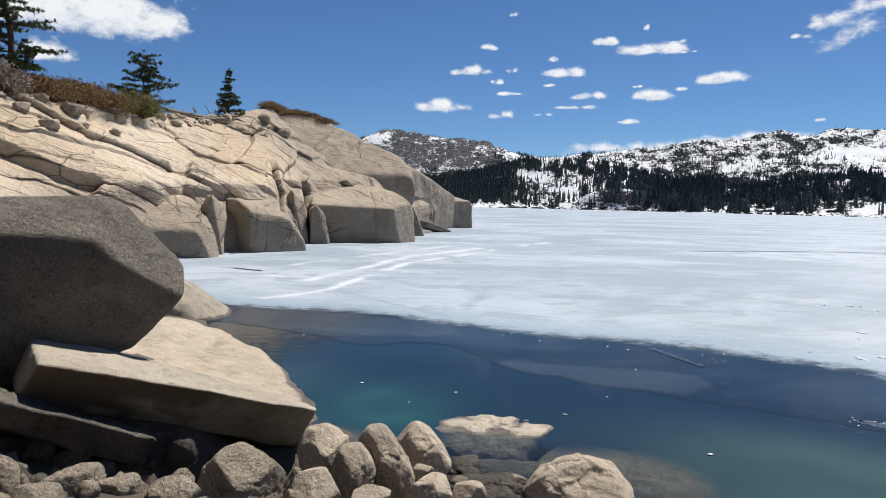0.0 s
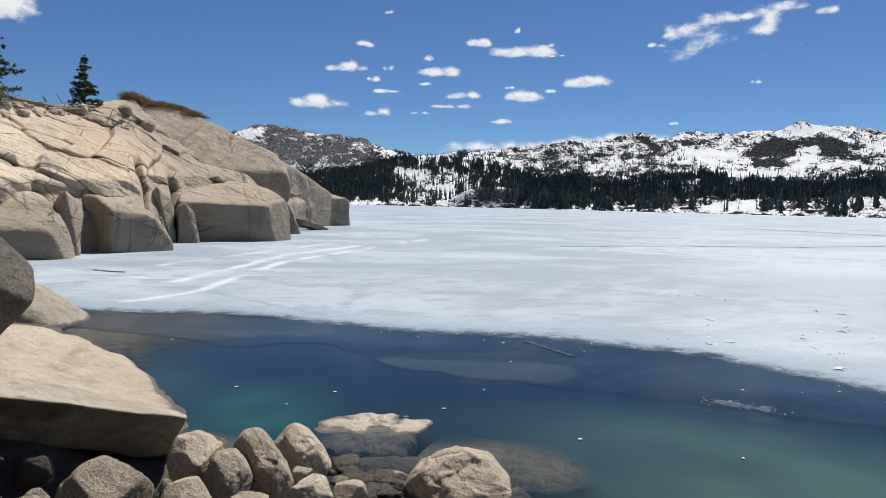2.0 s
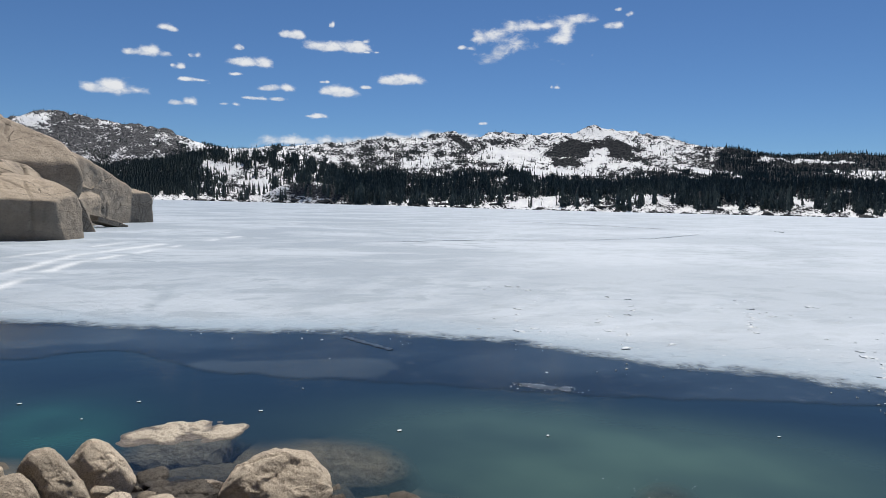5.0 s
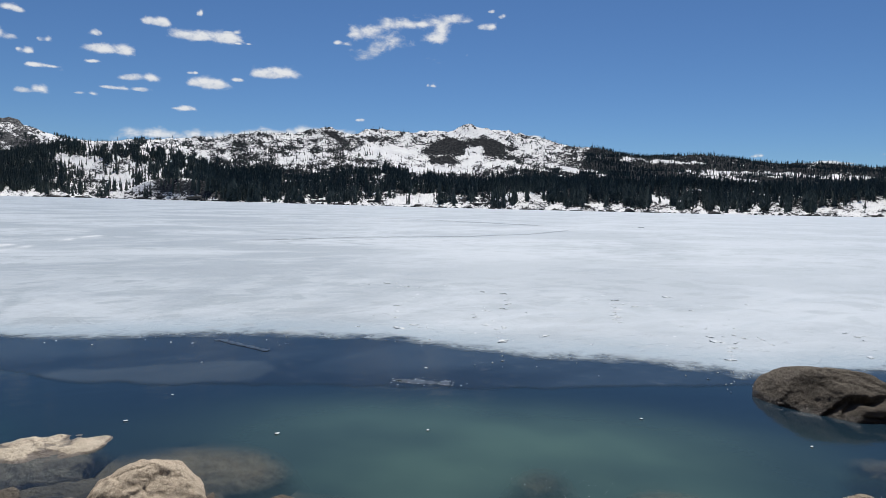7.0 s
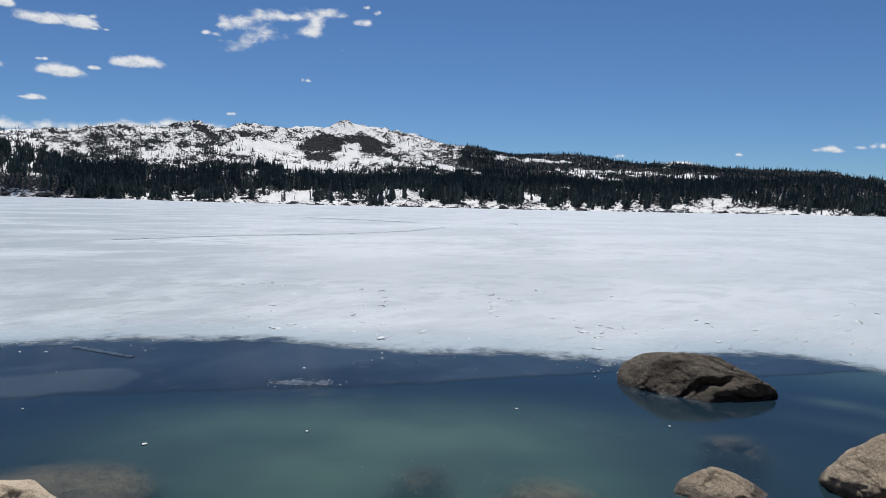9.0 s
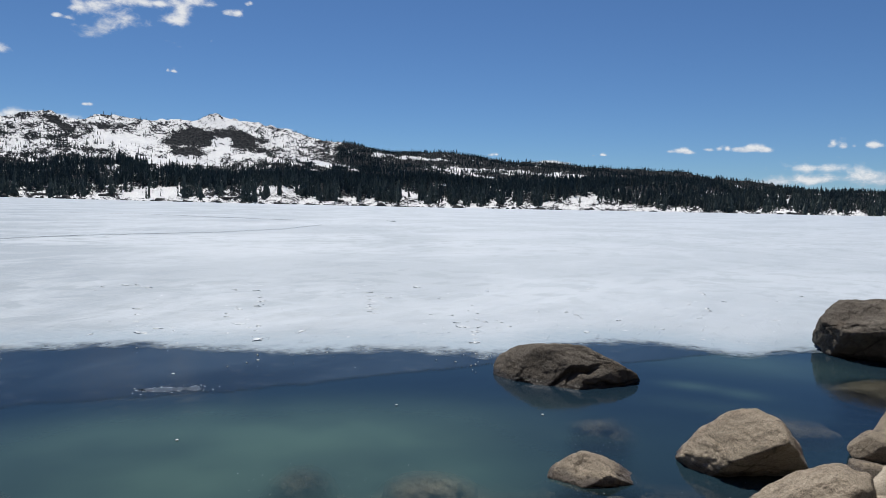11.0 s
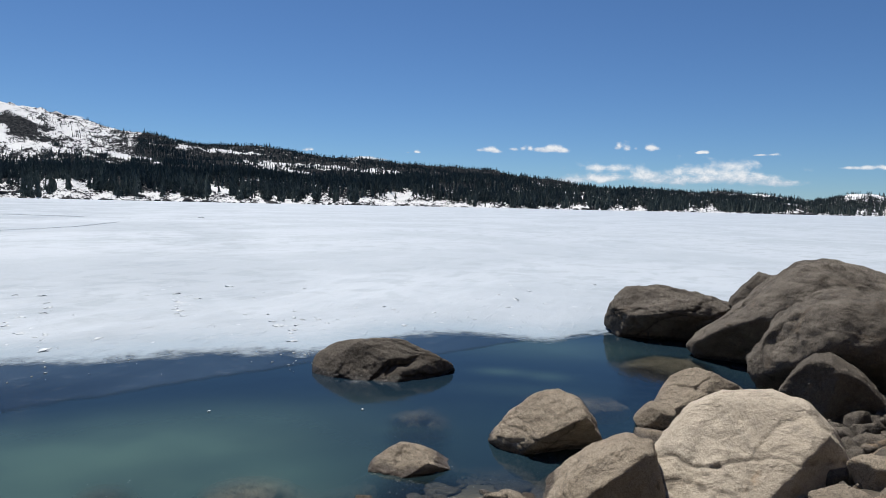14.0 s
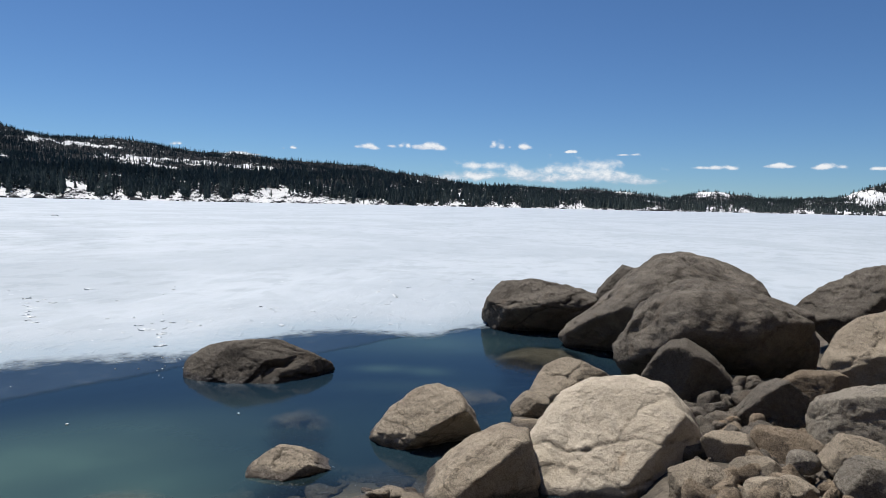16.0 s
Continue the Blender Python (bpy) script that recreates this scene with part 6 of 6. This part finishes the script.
for k, bearing in enumerate((-14.2, -13.6, -13.0, -12.2, -11.5, -10.7, -10.0, -9.3)):
    tops = summit[np.abs(np.degrees(np.arctan2(summit[:, 0], summit[:, 1])) - bearing) < 0.25]
    tops = np.concatenate([tops, head_p.reshape(-1, 3)[np.abs(np.degrees(np.arctan2(head_p[..., 0], head_p[..., 1])).ravel() - bearing) < 0.2]])
    x, y, z = tops[np.argmax((tops[:, 2] - EYE) / np.hypot(tops[:, 0], tops[:, 1]))]
    shrub((x, y, z - 0.12), (1.1, 1.1, 0.62 - 0.04 * k), 540 + k, M_SHRUB_RED, "low reddish shrub on the summit rock", 2600)


def log(points, radius, seed):
    rng = random.Random(seed)
    vs, fs = [], []
    points = [(x, y, h + 0.7 * radius) for x, y, h, f in (seat(*p) for p in points)]
    for k in range(len(points) - 1):
        limb(vs, fs, points[k], points[k + 1], radius * (1 - 0.25 * k), radius * (0.8 - 0.25 * k), 9)
    for _ in range(5):
        p = Vector(points[0]).lerp(Vector(points[-1]), rng.uniform(0.1, 0.9))
        limb(vs, fs, p, p + Vector((rng.uniform(-0.5, 0.5), rng.uniform(-0.5, 0.5), rng.uniform(0.2, 0.7))), radius * 0.3, 0.02, 5)
    put("fallen_log", mesh_of("fallen_log", vs, fs), M_DRIFT, label="weathered grey fallen log with broken branches", category="log", group="dead wood")


log([(-16.6, 41.5, 7.75), (-15.2, 44.6, 7.7), (-14.0, 47.0, 7.6)], 0.13, 541)
log([(-15.4, 43.2, 7.5), (-13.9, 46.5, 7.3), (-13.0, 48.6, 7.3)], 0.10, 542)
log([(-13.6, 46.6, 7.0), (-12.5, 48.8, 6.8)], 0.1, 543)

# loose boulders on the headland
for k, (x, y, z, hw, hh) in enumerate([(-17.2, 28.3, 6.2, 0.55, 0.36), (-16.1, 30.1, 6.2, 0.7, 0.42), (-15.6, 33.2, 6.3, 0.6, 0.4), (-16.0, 36.0, 6.6, 0.45, 0.3), (-15.5, 27.2, 5.3, 0.6, 0.35),
                                      (-17.6, 30.3, 6.9, 0.5, 0.4), (-16.7, 40.9, 7.3, 0.5, 0.35), (-13.2, 50.5, 8.1, 0.7, 0.55), (-12.0, 52.0, 7.5, 0.75, 0.5), (-14.3, 28.0, 5.0, 0.35, 0.22),
                                      (-15.0, 29.0, 5.6, 0.3, 0.2), (-14.8, 31.2, 5.6, 0.4, 0.25)]):
    x, y, z, f = seat(x, y, z - 0.2)
    hw, hh = hw * f, hh * f
    stone("loose_boulder", (x, y, z + 0.25 * hh), -25, (hw * 0.7, hw * 0.6, hh * 0.75), 560 + k, M_SHORE if k % 2 else M_TAN, "loose granite boulder resting on the headland", group="loose boulders on the headland", cuts=11, deep=0.68, edge=40)

# ---- details of the ice ----
def crack_line(points, width, seed, material, label, lift=0.05):
    rng = random.Random(seed)
    dense = []
    for a, b in zip(points[:-1], points[1:]):
        stray = min(width * 0.9, 0.02 * math.dist(a, b))
        for k in range(14):
            t = k / 14
            dense.append((a[0] + (b[0] - a[0]) * t + rng.gauss(0, stray), a[1] + (b[1] - a[1]) * t + rng.gauss(0, stray)))
    vs, fs = [], []
    for k, (x, y) in enumerate(dense):
        px, py = dense[max(k - 1, 0)]
        qx, qy = dense[min(k + 1, len(dense) - 1)]
        n = Vector((qy - py, px - qx, 0)).normalized() * width * rng.uniform(0.35, 1.0)
        vs += [(x + n.x, y + n.y, lift), (x, y, lift + width * 0.12), (x - n.x, y - n.y, lift)]
        if k:
            b = 3 * k
            fs += [(b - 3, b, b + 1, b - 2), (b - 2, b + 1, b + 2, b - 1)]
    put("ice_crack", mesh_of("ice_crack", vs, fs), material, label=label, category="ice crack", kind="structure")


crack_line([(14.5, 40.6), (22.1, 42.4), (32.1, 42.1), (40.5, 44.3), (52.1, 51.0)], 0.10, 601, M_CRACK, "thin dark wet crack in the ice")
crack_line([(49.6, 97.1), (56.4, 89.7), (58.3, 72.7), (59.4, 62.9)], 0.2, 602, M_CRACK, "thin dark wet crack in the ice")
crack_line([(-7.7, 25.4), (-7.1, 24.9), (-6.43, 24.6)], 0.10, 609, M_CRACK, "dark wet crack in the ice near the rocks")
crack_line([(3.75, 12.2), (4.0, 11.4), (4.2, 10.85)], 0.09, 606, M_CRACK, "dark refrozen crack in thin ice", 0.012)


def chips(spots_at, seed, name, label, sizes, kind="", group=""):
    rng = random.Random(seed)
    for x, y in spots_at:
        s = rng.uniform(*sizes)
        me = stone_mesh(name, (s * 1.3, s * 0.9, 0.003 + s * 0.03), rng.randint(700, 999), cuts=5, sub=2, wob=0.15)
        put(name, me, M_CHIP, label=label, category="ice", group=group, m=pose(x, y, 0.008, 0, 0, rng.uniform(0, 360)))


chips([(4.21, 6.18), (2.77, 6.93), (3.3, 12.1), (3.02, 10.6), (1.36, 13.39), (3.28, 12.08), (1.5, 8.2), (-1.1, 9.5), (0.2, 9.1), (-0.4, 8.6), (2.2, 9.0), (7.4, 3.6), (6.6, 5.2), (-2.6, 12.9), (5.8, 8.6)],
      611, "ice_chip", "small white ice chip afloat", (0.010, 0.026), group="floating ice chips")


def slush(name, count, ax, ay, bx, by, spread, sizes, seed, z, material, label):
    """Many tiny bits of ice round a line from a to b: one object."""
    rng = np.random.default_rng(seed)
    d, f = ico(1)
    t = rng.uniform(0, 1, count)
    x, y = ax + (bx - ax) * t + rng.normal(0, spread, count), ay + (by - ay) * t + rng.normal(0, spread, count)
    s = rng.uniform(sizes[0], sizes[1], count)
    flat = np.array([1.3, 1, 0.16])
    vs = (d[None] * flat * s[:, None, None] * rng.uniform(0.7, 1.3, (count, len(d), 1))) + np.stack([x, y, 0 * x + z], -1)[:, None]
    fs = f[None] + (np.arange(count) * len(d))[:, None, None]
    put(name, mesh_of(name, vs.reshape(-1, 3), fs.reshape(-1, 3), False), material, label=label, category="ice", kind="stuff")


crack_line([(5.05, 8.13), (5.3, 7.9), (5.58, 7.66)], 0.13, 617, M_CRACK, "dark wet hollow in thin ice", 0.007)
slush("slush", 80, 5.0, 8.17, 5.63, 7.62, 0.10, (0.004, 0.013), 621, 0.014, M_CHIP, "patch of broken white slush on thin ice")

slush("ice_pieces", 14, 69.0, 55.5, 72.5, 58.5, 0.5, (0.06, 0.22), 625, 0.06, M_LUMP, "scattered pieces of broken ice on the lake")
# white specks modelled in place of sun glints near the shore
for seed, (ax, ay, bx, by), count in ((622, (5.0, 1.9, 6.9, 2.7), 70), (623, (4.1, 4.6, 4.7, 4.1), 30), (624, (5.6, 1.4, 6.6, 1.0), 30)):
    slush("glint_specks", count, ax, ay, bx, by, 0.22, (0.002, 0.0045), seed, 0.004, M_CHIP, "tiny white specks standing in for sun glints on the water")


def strewn(name, count, out, size, tall, span, seed, z, material, label):
    """Low bits of ice scattered beside the melting edge: one object."""
    rng = np.random.default_rng(seed)
    d, f = ico(2)
    az = rng.uniform(span[0], span[1], count)
    az += 1.5 * np.sin(az * 0.7)
    r = snow_edge(az) + out[0] + (out[1] - out[0]) * rng.uniform(0, 1, count) ** 1.15
    s = rng.uniform(size[0], size[1], count) * rng.choice([0.5, 0.7, 1.0, 1.3], count)
    turn = rng.uniform(0, math.pi, count)
    k = d[None] * np.stack([1.4 * s, 0.8 * s, tall * s], -1)[:, None]
    rough = np.stack([vnoise(d * 2.4 + 7.0 * n, seed) for n in range(12)])
    k = k * (0.75 + 0.6 * rough[rng.integers(0, 12, count)])[..., None]
    c, q = np.cos(turn)[:, None], np.sin(turn)[:, None]
    vs = np.stack([k[..., 0] * c - k[..., 1] * q, k[..., 0] * q + k[..., 1] * c, k[..., 2]], -1)
    vs = vs + np.stack([r * np.sin(np.radians(az)), r * np.cos(np.radians(az)), 0 * r + z], -1)[:, None]
    fs = f[None] + (np.arange(count) * len(d))[:, None, None]
    put(name, mesh_of(name, vs.reshape(-1, 3), fs.reshape(-1, 3), False), material, label=label, category="ice", kind="stuff")


strewn("ice_lumps", 260, (0.8, 9.0), (0.04, 0.085), 0.30, (27, 84), 631, 0.028, M_LUMP, "low lumps of refrozen snow on the lake ice")
strewn("ice_crumbs", 55, (0.15, -1.3), (0.008, 0.022), 0.5, (6, 62), 632, 0.012, M_CHIP, "tiny white crumbs of ice along the melting edge")


# loose stones strewn over the top of the headland: one object
def talus(count, seed):
    rng = np.random.default_rng(seed)
    d, f = ico(2)
    i = rng.integers(int(NS * 0.10), int(NS * 0.36), count)
    j = np.clip(rng.normal(0.83, 0.04, count), 0.72, 0.9) * (NV - 1)
    c = head_p[i, j.astype(int)]
    s = rng.uniform(0.06, 0.22, count) * rng.choice([0.6, 1, 1, 1.6], count)
    n = d[None] * s[:, None, None] * rng.uniform(0.7, 1.25, (count, len(d), 1)) * np.array([1, 1, 0.75])
    put("talus", mesh_of("talus", (n + c[:, None] + np.array([0, 0, 0.04])).reshape(-1, 3), (f[None] + (np.arange(count) * len(d))[:, None, None]).reshape(-1, 3), False), M_TAN,
        label="loose broken stones strewn over the headland", category="rubble", kind="stuff")


talus(110, 721)
